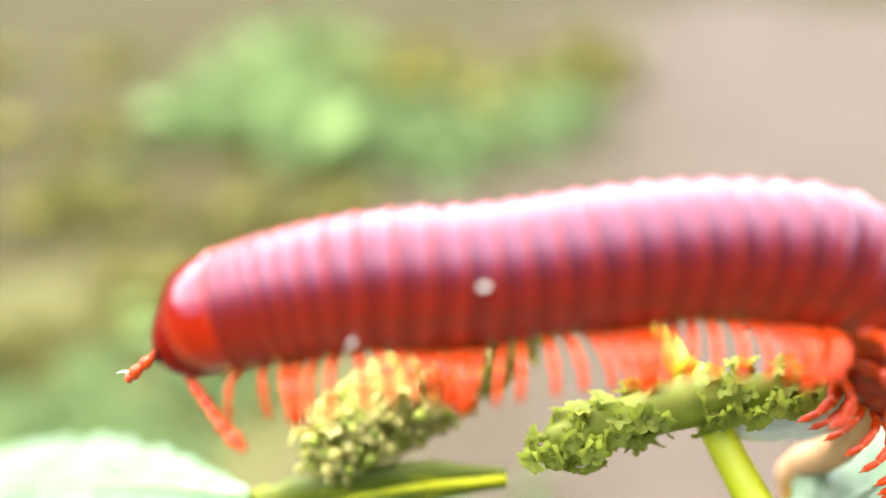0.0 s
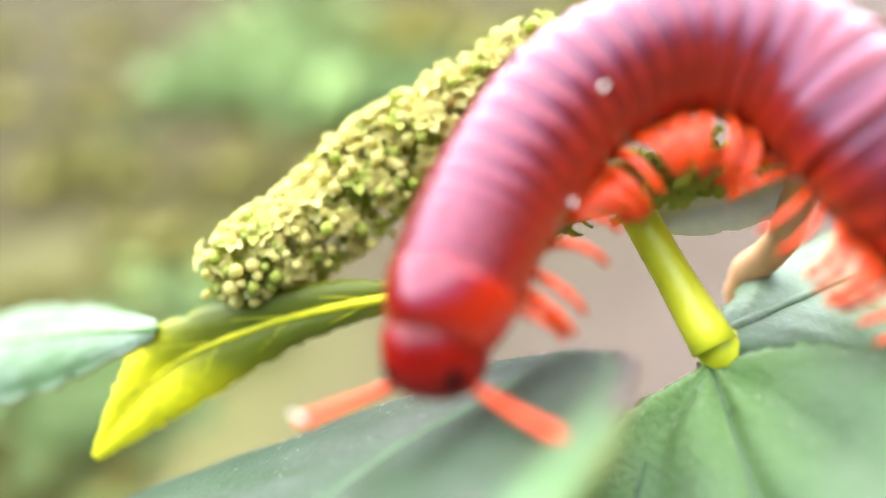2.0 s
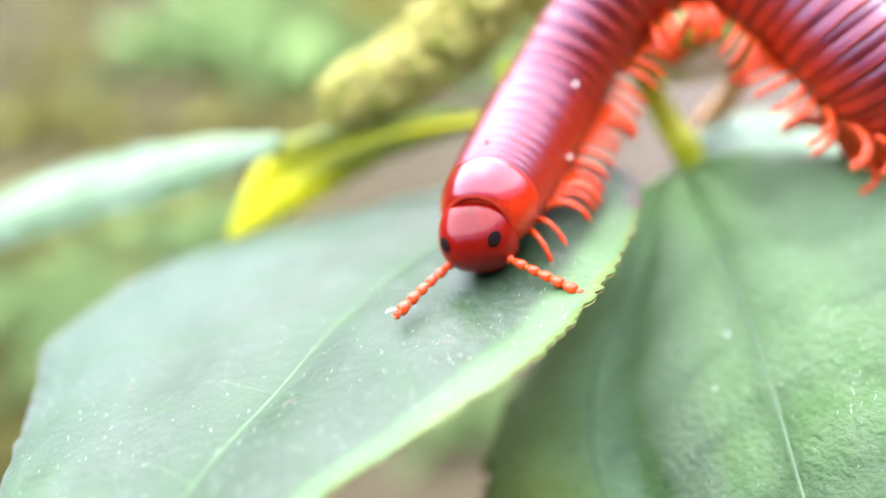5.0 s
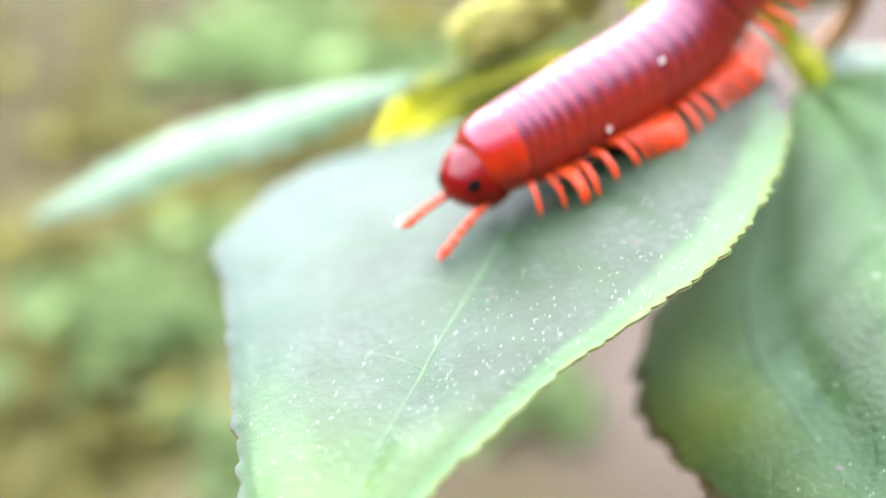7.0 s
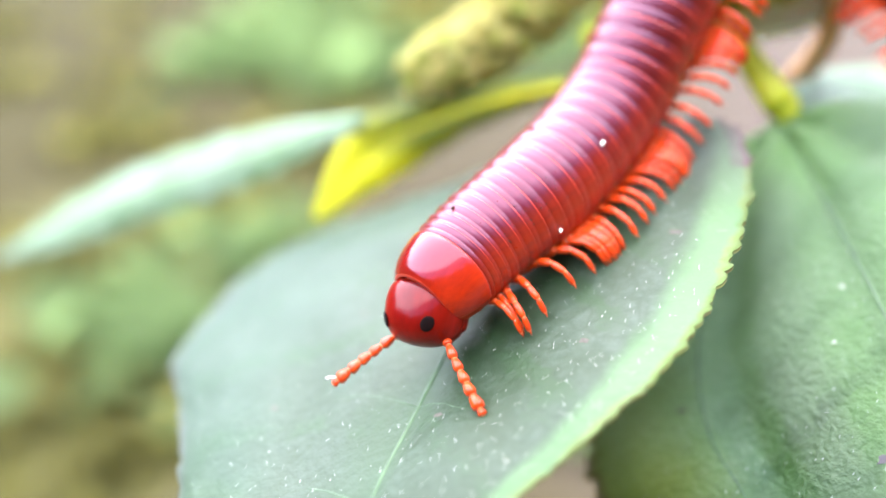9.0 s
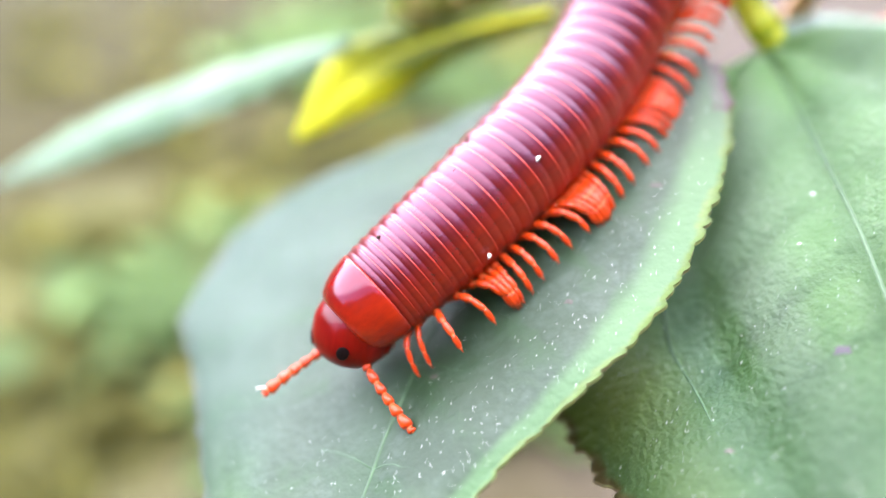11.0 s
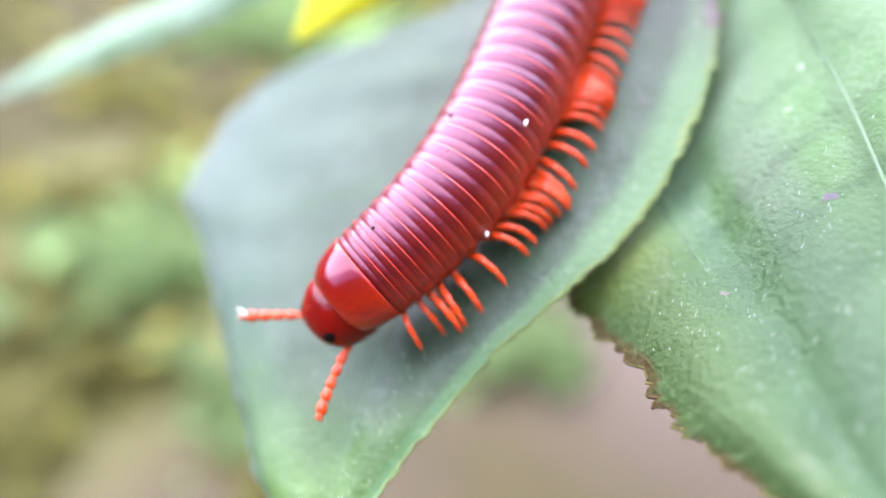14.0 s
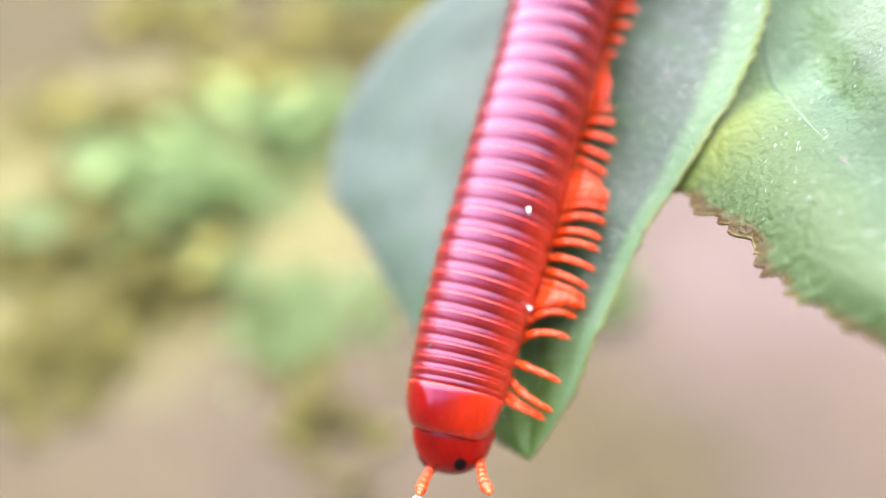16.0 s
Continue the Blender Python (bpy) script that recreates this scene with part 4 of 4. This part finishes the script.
crawl(0, (-0.73, -0.12, -0.66), (-0.620, 0.020, -0.220), 0.22, (-7.0, 49.4, -3.6), (-3.3, 49.5, -2.6), (0.7, 49.6, -1.9), (6.2, 49.9, -1.8), (11.7, 50.0, -1.1), (17.1, 50.1, -0.9), (22.4, 50.1, -1.8), (26.3, 51.4, -6.6), (31.8, 48.6, -10.9), (36.6, 44.4, -16.8), (39.9, 39.2, -24.6))
crawl(0.2, (-0.41, -0.15, -0.90), (-0.620, 0.020, -0.220), 0.22, (-2.9, 48.9, -9.0), (-0.2, 49.9, -6.6), (3.2, 50.5, -4.7), (8.2, 50.8, -3.4), (13.5, 50.9, -2.5), (18.8, 51.2, -2.3), (23.7, 51.7, -4.7), (28.9, 50.4, -8.2), (34.2, 47.0, -12.6), (38.3, 42.6, -19.0), (41.2, 37.8, -27.0))
crawl(0.5, (-0.33, -0.18, -0.93), (-0.620, 0.020, -0.220), 0.22, (0.6, 45.7, -14.9), (2.3, 47.2, -12.0), (4.8, 48.7, -9.3), (8.8, 50.1, -6.4), (13.8, 50.7, -4.6), (19.1, 50.7, -3.8), (24.3, 50.4, -4.9), (29.7, 49.4, -8.4), (34.7, 46.6, -13.3), (38.4, 42.0, -19.7), (41.2, 37.3, -27.9))
crawl(1, (-0.21, -0.71, -0.67), (-0.620, 0.020, -0.220), 0.24, (4.6, 45.5, -14.0), (6.3, 48.3, -11.6), (8.8, 50.6, -9.2), (13.2, 52.5, -7.1), (18.1, 53.0, -5.5), (23.3, 52.0, -5.1), (27.9, 50.1, -7.0), (32.4, 47.8, -10.9), (36.5, 44.1, -16.3), (39.5, 39.5, -23.0), (41.7, 35.3, -31.6))
crawl(1.5, (0.07, -0.91, -0.42), (-0.600, 0.060, -0.200), 0.22, (9.2, 44.1, -14.2), (9.9, 47.5, -12.3), (12.0, 50.6, -10.1), (15.6, 53.4, -7.5), (20.5, 54.1, -6.1), (25.6, 53.0, -6.3), (28.8, 49.4, -8.1), (32.8, 46.4, -12.1), (36.9, 42.9, -17.5), (39.5, 38.4, -24.5), (41.6, 34.3, -33.2))
crawl(2, (-0.09, -0.97, -0.24), (-0.560, 0.130, -0.150), 0.12, (8.8, 42.4, -12.9), (10.4, 45.6, -11.0), (12.6, 48.5, -8.9), (16.0, 51.1, -6.5), (20.8, 52.1, -5.0), (25.5, 50.4, -5.7), (28.0, 46.6, -7.9), (31.9, 44.5, -11.7), (36.2, 42.4, -17.2), (38.8, 38.0, -23.9), (40.7, 34.0, -32.4))
crawl(2.5, (-0.42, -0.87, -0.26), (-0.508, 0.209, -0.096), 0.095, (7.7, 41.9, -15.2), (10.2, 44.7, -13.6), (12.7, 47.1, -11.7), (15.6, 50.0, -8.6), (19.5, 52.1, -5.9), (24.3, 51.7, -5.4), (27.9, 48.9, -7.6), (31.2, 45.2, -11.2), (35.4, 42.5, -16.1), (38.0, 38.1, -22.7), (40.0, 34.1, -30.9))
crawl(3, (-0.29, -0.75, -0.59), (-0.441, 0.177, -0.106), 0.05, (5.6, 40.8, -14.7), (8.7, 42.9, -13.1), (11.6, 44.8, -11.1), (14.8, 47.4, -8.0), (18.4, 49.5, -5.4), (23.3, 50.2, -4.8), (27.6, 48.9, -6.8), (31.6, 46.3, -10.6), (34.8, 42.5, -15.6), (37.4, 38.0, -21.8), (39.3, 34.1, -29.7))
crawl(3.5, (-0.38, -0.92, -0.11), (-0.374, 0.145, -0.116), 0.01, (4.1, 40.8, -17.0), (7.4, 42.3, -15.3), (10.4, 43.2, -12.8), (13.4, 44.5, -9.1), (16.3, 47.1, -5.9), (20.5, 49.1, -4.3), (25.3, 49.0, -5.3), (30.1, 47.3, -8.6), (34.8, 44.7, -12.9), (36.5, 39.7, -18.9), (38.4, 35.2, -26.4))
crawl(4, (-0.15, -0.99, -0.04), (-0.324, 0.105, -0.085), 0, (7.8, 35.8, -15.5), (9.0, 39.6, -15.2), (10.4, 43.2, -14.5), (12.9, 46.7, -12.0), (15.5, 48.9, -8.4), (18.9, 50.9, -5.2), (23.6, 50.7, -4.5), (27.6, 47.4, -7.2), (31.7, 43.8, -11.6), (35.7, 40.5, -17.5), (38.1, 36.0, -24.9))
crawl(4.2, (-0.11, -0.99, -0.03), (-0.321, 0.105, -0.085), 0, (8.2, 34.8, -15.4), (9.1, 38.7, -15.3), (10.3, 42.5, -14.7), (12.4, 46.3, -12.4), (15.0, 48.5, -8.8), (18.7, 50.1, -5.9), (23.5, 49.6, -5.3), (27.9, 46.4, -7.6), (31.4, 41.8, -11.3), (35.6, 40.7, -17.4), (38.1, 36.0, -24.7))
crawl(4.6, (-0.13, -0.99, -0.04), (-0.300, 0.103, -0.083), 0, (7.4, 34.5, -15.6), (8.5, 38.3, -15.5), (9.8, 42.0, -14.9), (12.0, 45.8, -12.7), (14.6, 48.0, -9.1), (18.1, 49.4, -6.0), (22.8, 48.9, -5.2), (27.4, 45.9, -7.3), (31.0, 41.5, -11.0), (35.4, 40.8, -17.0), (37.9, 36.3, -24.3))
crawl(5, (-0.17, -0.98, -0.05), (-0.267, 0.101, -0.080), 0, (5.3, 33.8, -16.3), (6.9, 37.3, -16.0), (8.6, 40.7, -15.3), (11.1, 44.5, -13.3), (13.7, 46.7, -9.8), (16.7, 47.6, -6.3), (21.3, 47.3, -5.0), (26.1, 44.6, -6.7), (30.2, 40.8, -10.3), (34.8, 41.2, -16.0), (37.6, 36.9, -23.2))
crawl(5.5, (-0.24, -0.96, -0.06), (-0.218, 0.097, -0.076), 0, (2.2, 32.8, -17.3), (4.6, 35.7, -16.7), (6.8, 38.7, -16.0), (9.6, 42.5, -14.4), (12.2, 44.7, -10.9), (14.6, 44.8, -6.8), (18.8, 44.8, -4.8), (24.1, 42.6, -5.7), (29.0, 39.8, -9.1), (33.9, 41.7, -14.4), (37.1, 38.0, -21.5))
crawl(5.9, (-0.29, -0.95, -0.07), (-0.185, 0.095, -0.073), 0, (0.2, 32.1, -18.1), (3.0, 34.7, -17.2), (5.7, 37.5, -16.4), (8.7, 41.2, -15.0), (11.2, 43.4, -11.6), (13.2, 43.0, -7.1), (17.2, 43.3, -4.6), (22.7, 41.3, -5.1), (28.2, 39.1, -8.3), (33.3, 42.1, -13.4), (36.8, 38.6, -20.4))
crawl(6.3, (-0.31, -0.95, -0.08), (-0.164, 0.093, -0.071), 0, (-0.7, 31.8, -18.4), (2.4, 34.2, -17.4), (5.2, 37.0, -16.6), (8.3, 40.7, -15.3), (10.8, 42.9, -11.9), (12.6, 42.3, -7.3), (16.6, 42.6, -4.5), (22.1, 40.8, -4.9), (27.8, 38.8, -8.0), (33.0, 42.3, -12.9), (36.7, 38.9, -20.0))
crawl(6.5, (-0.40, -0.91, -0.09), (-0.161, 0.093, -0.071), 0, (-2.1, 33.2, -18.3), (1.1, 35.4, -17.4), (4.2, 37.8, -16.5), (7.6, 41.2, -15.4), (10.6, 43.5, -12.4), (12.1, 42.5, -7.7), (15.2, 44.9, -5.4), (19.5, 49.1, -5.3), (26.1, 49.0, -6.2), (31.5, 45.4, -10.7), (35.5, 40.6, -17.2))
crawl(7, (-0.28, -0.90, -0.34), (-0.088, 0.107, -0.070), 0, (-4.8, 35.0, -19.6), (-1.3, 36.7, -18.6), (2.1, 38.4, -17.5), (6.3, 40.8, -16.3), (10.2, 43.4, -14.5), (13.0, 44.8, -10.7), (15.9, 46.9, -7.3), (20.8, 49.5, -5.2), (27.2, 48.5, -6.8), (32.3, 44.7, -11.6), (36.0, 39.9, -18.2))
crawl(7.5, (-0.30, -0.90, -0.30), (-0.146, 0.027, -0.014), 0, (-6.3, 35.5, -21.8), (-2.6, 36.0, -20.5), (1.1, 36.5, -19.1), (5.5, 38.2, -17.6), (9.1, 41.4, -16.0), (11.7, 43.8, -12.7), (13.4, 44.8, -8.1), (17.5, 48.0, -5.6), (24.1, 49.6, -5.4), (30.2, 46.4, -9.3), (34.7, 41.9, -15.5))
crawl(8, (-0.18, -0.94, -0.28), (-0.131, 0.058, -0.056), 0, (-6.5, 39.1, -21.1), (-2.7, 38.9, -19.8), (1.1, 39.3, -18.5), (5.5, 41.1, -17.0), (9.1, 43.8, -15.1), (11.2, 44.6, -10.8), (13.7, 45.6, -6.9), (18.6, 48.8, -5.5), (25.3, 49.3, -5.8), (31.0, 45.8, -10.1), (35.2, 41.2, -16.5))
crawl(8.5, (-0.22, -0.94, -0.26), (-0.121, 0.009, -0.032), 0, (-3.5, 34.7, -21.6), (0.1, 35.4, -20.1), (3.6, 36.8, -18.7), (7.2, 39.8, -17.1), (10.1, 42.9, -14.6), (12.2, 45.0, -10.5), (14.7, 47.3, -6.9), (20.0, 49.4, -5.3), (26.6, 48.8, -6.4), (31.9, 45.1, -11.1), (35.7, 40.3, -17.7))
crawl(9, (-0.27, -0.96, -0.12), (-0.127, 0.026, -0.025), 0, (-3.6, 30.3, -21.2), (-0.8, 33.0, -20.1), (2.3, 35.3, -18.9), (5.8, 38.5, -17.5), (8.9, 41.8, -15.4), (11.4, 44.3, -11.8), (13.9, 46.8, -8.4), (18.7, 49.0, -5.6), (25.4, 49.3, -5.8), (31.1, 45.7, -10.2), (35.3, 41.1, -16.6))
crawl(9.2, (-0.29, -0.95, -0.13), (-0.124, 0.014, -0.029), 0, (-4.5, 29.7, -21.9), (-1.5, 32.1, -20.7), (1.6, 34.3, -19.5), (5.2, 37.4, -18.0), (8.2, 40.9, -16.1), (10.8, 43.2, -12.5), (13.2, 45.2, -8.7), (17.6, 48.3, -6.0), (24.2, 49.6, -5.4), (30.2, 46.4, -9.3), (34.8, 41.8, -15.6))
crawl(9.6, (-0.29, -0.94, -0.16), (-0.103, 0.006, -0.020), 0, (-4.6, 29.4, -22.6), (-1.7, 31.7, -21.3), (1.4, 33.9, -20.0), (5.0, 37.0, -18.4), (8.1, 40.5, -16.5), (10.6, 42.8, -13.1), (13.0, 45.0, -9.3), (17.2, 48.0, -6.4), (23.6, 49.6, -5.4), (29.9, 46.8, -9.1), (34.5, 42.2, -15.2))
crawl(10, (-0.31, -0.91, -0.22), (-0.052, -0.013, 0.002), 0, (-4.9, 28.7, -24.2), (-1.9, 30.9, -22.8), (1.1, 33.1, -21.3), (4.7, 36.1, -19.5), (7.7, 39.4, -17.5), (10.3, 42.1, -14.4), (12.6, 44.4, -10.7), (16.2, 47.4, -7.2), (22.3, 49.4, -5.5), (28.9, 47.5, -8.4), (34.0, 43.1, -14.3))
crawl(10.5, (-0.32, -0.88, -0.32), (0.026, -0.041, 0.035), 0, (-5.1, 27.7, -26.9), (-2.2, 29.8, -25.2), (0.8, 31.9, -23.5), (4.3, 34.8, -21.3), (7.4, 38.0, -19.2), (9.9, 41.1, -16.4), (12.1, 43.7, -13.0), (14.9, 46.6, -8.7), (20.2, 49.1, -5.6), (27.4, 48.4, -7.2), (33.0, 44.2, -12.8))
crawl(10.9, (-0.34, -0.85, -0.39), (0.077, -0.060, 0.057), 0, (-5.2, 27.2, -28.8), (-2.3, 29.2, -26.9), (0.6, 31.2, -25.0), (4.1, 34.0, -22.6), (7.2, 37.1, -20.4), (9.7, 40.5, -17.9), (11.8, 43.4, -14.5), (14.1, 46.1, -9.6), (18.9, 48.9, -5.8), (26.4, 48.9, -6.4), (32.3, 44.8, -11.7))
crawl(11.3, (-0.34, -0.84, -0.41), (0.098, -0.068, 0.066), 0, (-5.2, 27.0, -29.5), (-2.3, 29.0, -27.6), (0.5, 31.0, -25.6), (4.0, 33.7, -23.2), (7.1, 36.8, -20.9), (9.7, 40.4, -18.5), (11.7, 43.4, -15.1), (13.7, 46.0, -10.1), (18.3, 48.8, -5.8), (25.9, 49.0, -6.1), (32.0, 45.0, -11.3))
crawl(11.5, (-0.25, -0.88, -0.41), (0.127, -0.079, 0.063), 0, (-2.2, 25.5, -29.6), (-1.2, 29.0, -27.9), (0.8, 31.9, -26.0), (4.0, 34.7, -23.5), (7.2, 37.6, -20.9), (9.8, 40.6, -17.8), (11.9, 43.3, -14.2), (14.0, 46.1, -9.3), (19.0, 49.0, -5.6), (26.5, 48.8, -6.4), (32.3, 44.6, -11.8))
crawl(12, (-0.16, -0.91, -0.39), (0.153, -0.042, 0.064), 0, (1.1, 23.3, -28.3), (1.7, 27.0, -26.8), (2.7, 30.5, -25.1), (4.7, 34.4, -22.8), (7.4, 37.9, -20.4), (9.9, 41.4, -17.9), (12.1, 44.5, -14.7), (14.0, 46.5, -9.4), (19.1, 49.0, -5.6), (26.6, 48.7, -6.5), (32.4, 44.6, -11.8))
crawl(12.5, (-0.09, -0.90, -0.42), (0.181, -0.081, 0.039), 0, (0.9, 20.4, -30.9), (1.3, 24.0, -29.2), (2.0, 27.5, -27.5), (3.4, 31.7, -25.1), (5.5, 35.4, -22.5), (7.9, 38.5, -19.3), (9.8, 41.3, -15.7), (10.8, 45.4, -11.7), (15.7, 47.5, -7.3), (22.9, 49.6, -5.2), (30.1, 46.5, -9.2))
crawl(13, (-0.04, -0.89, -0.45), (0.265, -0.084, 0.072), 0, (1.8, 21.2, -32.0), (1.7, 24.9, -30.3), (1.6, 28.5, -28.6), (2.1, 32.9, -26.2), (3.2, 37.0, -23.6), (5.1, 40.3, -20.4), (7.2, 42.8, -16.6), (10.3, 45.3, -12.2), (15.2, 47.3, -7.6), (22.3, 49.6, -5.2), (29.7, 46.8, -8.8))
crawl(13.5, (-0.31, -0.81, -0.50), (0.247, -0.030, 0.042), 0, (-2.1, 23.8, -31.7), (-0.2, 26.6, -29.5), (1.4, 29.6, -27.5), (3.2, 33.5, -24.9), (5.1, 37.3, -22.3), (7.0, 40.9, -19.4), (8.4, 43.8, -15.6), (11.5, 45.8, -10.9), (16.6, 47.9, -6.7), (24.0, 49.6, -5.4), (30.8, 46.0, -9.9))
crawl(14, (-0.56, -0.62, -0.55), (0.290, -0.028, 0.060), 0, (-6.4, 23.3, -34.6), (-3.3, 24.9, -32.4), (-0.4, 27.0, -30.1), (2.4, 30.4, -27.2), (4.4, 34.2, -24.5), (6.2, 38.0, -21.9), (7.7, 41.4, -18.5), (9.3, 44.6, -13.8), (13.7, 46.6, -8.8), (20.3, 49.3, -5.3), (28.3, 47.7, -7.7))
crawl(14.5, (-0.47, -0.68, -0.56), (0.262, -0.085, 0.105), 0, (-8.7, 22.5, -36.7), (-5.6, 23.8, -34.6), (-2.7, 25.5, -32.4), (0.2, 28.4, -29.6), (2.4, 31.9, -26.8), (4.5, 35.6, -24.2), (6.6, 39.5, -21.7), (8.9, 43.5, -18.0), (10.9, 45.5, -11.7), (16.6, 47.9, -6.8), (25.0, 49.3, -5.8))
crawl(15, (-0.06, -0.90, -0.43), (0.248, -0.146, 0.142), 0, (-6.5, 16.9, -38.1), (-5.2, 20.1, -36.0), (-3.8, 23.2, -33.9), (-1.8, 26.9, -31.2), (0.2, 30.6, -28.5), (2.3, 34.3, -25.8), (4.2, 37.9, -23.0), (5.6, 42.2, -19.1), (9.0, 44.9, -13.7), (14.5, 46.9, -8.2), (22.3, 49.6, -5.3))
crawl(15.5, (-0.26, -0.80, -0.53), (0.235, -0.262, 0.138), 0, (-7.4, 16.0, -42.1), (-5.8, 18.8, -39.8), (-4.3, 21.8, -37.5), (-2.5, 25.5, -34.7), (-0.8, 29.3, -31.9), (0.7, 33.2, -29.1), (2.1, 36.9, -26.1), (3.9, 40.7, -21.9), (7.0, 43.8, -16.4), (11.9, 45.9, -10.5), (18.9, 48.9, -5.8))
crawl(16, (0.03, -0.87, -0.50), (0.229, -0.386, 0.158), 0, (-5.6, 15.5, -47.4), (-4.8, 18.6, -45.0), (-3.8, 21.6, -42.5), (-2.5, 25.3, -39.4), (-1.3, 29.0, -36.3), (-0.0, 32.7, -33.2), (1.2, 36.3, -29.9), (2.9, 39.7, -25.2), (5.3, 42.5, -19.3), (9.5, 45.1, -13.1), (15.9, 47.6, -7.3))

# where the feelers point, in the head's own space
FEEL = {-1: [], 1: []}
FEEL[-1] = [
    (0, (-0.87, -0.16, -0.47)),
    (0.2, (-0.95, 0.12, -0.28)),
    (0.5, (-0.65, -0.26, -0.71)),
    (1, (-0.98, -0.22, 0.04)),
    (1.5, (-0.65, 0.19, 0.73)),
    (2, (-0.85, 0.44, 0.30)),
    (2.5, (-0.80, 0.60, 0.00)),
    (3, (-0.92, 0.37, -0.09)),
    (3.5, (-0.42, 0.89, -0.19)),
    (4, (-0.84, 0.50, -0.22)),
    (4.2, (-0.88, 0.38, -0.27)),
    (6.3, (-0.44, 0.89, 0.08)),
    (6.5, (-0.15, 0.98, 0.15)),
    (7, (0.33, 0.94, 0.01)),
    (7.5, (-0.43, 0.85, 0.29)),
    (8, (-0.81, 0.52, 0.28)),
]
FEEL[-1] += [
    (8.5, (-0.84, 0.45, -0.32)),
    (9, (-0.63, 0.76, -0.17)),
    (9.2, (-0.35, 0.92, 0.15)),
    (11.3, (-0.94, 0.25, -0.24)),
    (11.5, (-0.99, 0.14, 0.06)),
    (12, (-0.32, 0.91, 0.24)),
    (12.5, (-0.68, 0.65, 0.34)),
    (13, (-0.34, 0.91, 0.25)),
    (13.5, (-0.34, 0.79, 0.51)),
    (14, (-0.29, 0.93, 0.22)),
    (14.5, (-0.57, 0.82, 0.09)),
    (15, (-0.78, 0.25, 0.57)),
    (15.5, (-0.39, 0.41, 0.82)),
    (16, (-0.56, 0.24, 0.79)),
]
FEEL[1] = [
    (0, (-0.08, 0.96, 0.26)),
    (0.2, (-0.17, 0.53, 0.83)),
    (0.5, (-0.26, -0.06, 0.96)),
    (1, (0.46, 0.35, 0.82)),
    (1.5, (0.16, 0.03, 0.99)),
    (2, (0.60, 0.50, 0.63)),
    (2.5, (0.27, 0.90, 0.35)),
    (3, (0.08, 0.95, 0.29)),
    (3.5, (0.19, 0.96, 0.22)),
    (4, (0.54, 0.80, -0.26)),
    (4.2, (0.61, 0.72, 0.33)),
    (6.3, (0.24, 0.96, 0.13)),
    (6.5, (0.54, 0.79, 0.28)),
    (7, (-0.05, 0.79, 0.61)),
    (7.5, (-0.72, 0.42, 0.55)),
    (8, (0.33, 0.60, 0.73)),
]
FEEL[1] += [
    (8.5, (0.24, 0.84, 0.49)),
    (9, (0.50, 0.82, 0.29)),
    (9.2, (0.46, 0.81, 0.37)),
    (11.3, (0.22, 0.84, 0.50)),
    (11.5, (0.66, 0.62, 0.43)),
    (12, (0.70, 0.41, 0.58)),
    (12.5, (0.38, 0.74, 0.55)),
    (13, (0.74, 0.07, 0.67)),
    (13.5, (0.61, 0.60, 0.51)),
    (14, (0.43, 0.51, 0.74)),
    (14.5, (0.31, 0.55, 0.78)),
    (15, (0.47, 0.36, 0.81)),
    (15.5, (0.53, 0.50, 0.68)),
    (16, (-0.30, 0.30, 0.90)),
]


def motions():
    neck = {m[0]: m[3][0] for m in CRAWL}
    walk(millipede, [(t, Matrix.Translation(p * MM)) for t, p in neck.items()])

    def inside(m, world):
        return Matrix.Translation(-neck[m[0]] * MM) @ world

    walk(body["head"], [(m[0], inside(m, head_pose(m))) for m in CRAWL])
    walk(body["collar"], [(m[0], inside(m, ring_pose(m, 1.25))) for m in CRAWL])
    for k, ring in enumerate(body["rings"]):
        walk(ring, [(m[0], inside(m, ring_pose(m, PLACE[k]))) for m in CRAWL])
    walk(body["tail"], [(m[0], inside(m, ring_pose(m, PLACE[-1] + 1.2))) for m in CRAWL])

    # the legs beat in waves that run along each side
    for leg, s, k, pair in body["legs"]:
        rows = []
        for i in range(65):
            t = i * 0.25
            phase = 2 * math.pi * (0.85 * t - 0.085 * (2 * k - pair * 2)) + (0.9 if s > 0 else 0)
            swing, lift = 19 * math.sin(phase), 9 * max(0.0, math.cos(phase))
            rows.append((t, pose(s * 0.85 * MM, pair * GAP[k] * MM, -0.86 * GIRTH[k] * MM, 0, -s * lift, s * (swing + 9 * max(0, 3 - k) - (14 if 3 < k < 10 else 4)))))
        walk(leg, rows)
    for s, feeler in body["antennae"].items():
        walk(feeler, [(t, stand(ANTENNA_ROOT[s], TUCK.to_3x3().inverted() @ Vector(d), Vector((0, 0, 1)))) for t, d in FEEL[s]])
    # the leaf sinks as the animal's weight comes onto it
    walk(leaf_a, [(m[0], leaf_pose(m[0], m[2])) for m in CRAWL])


motions()
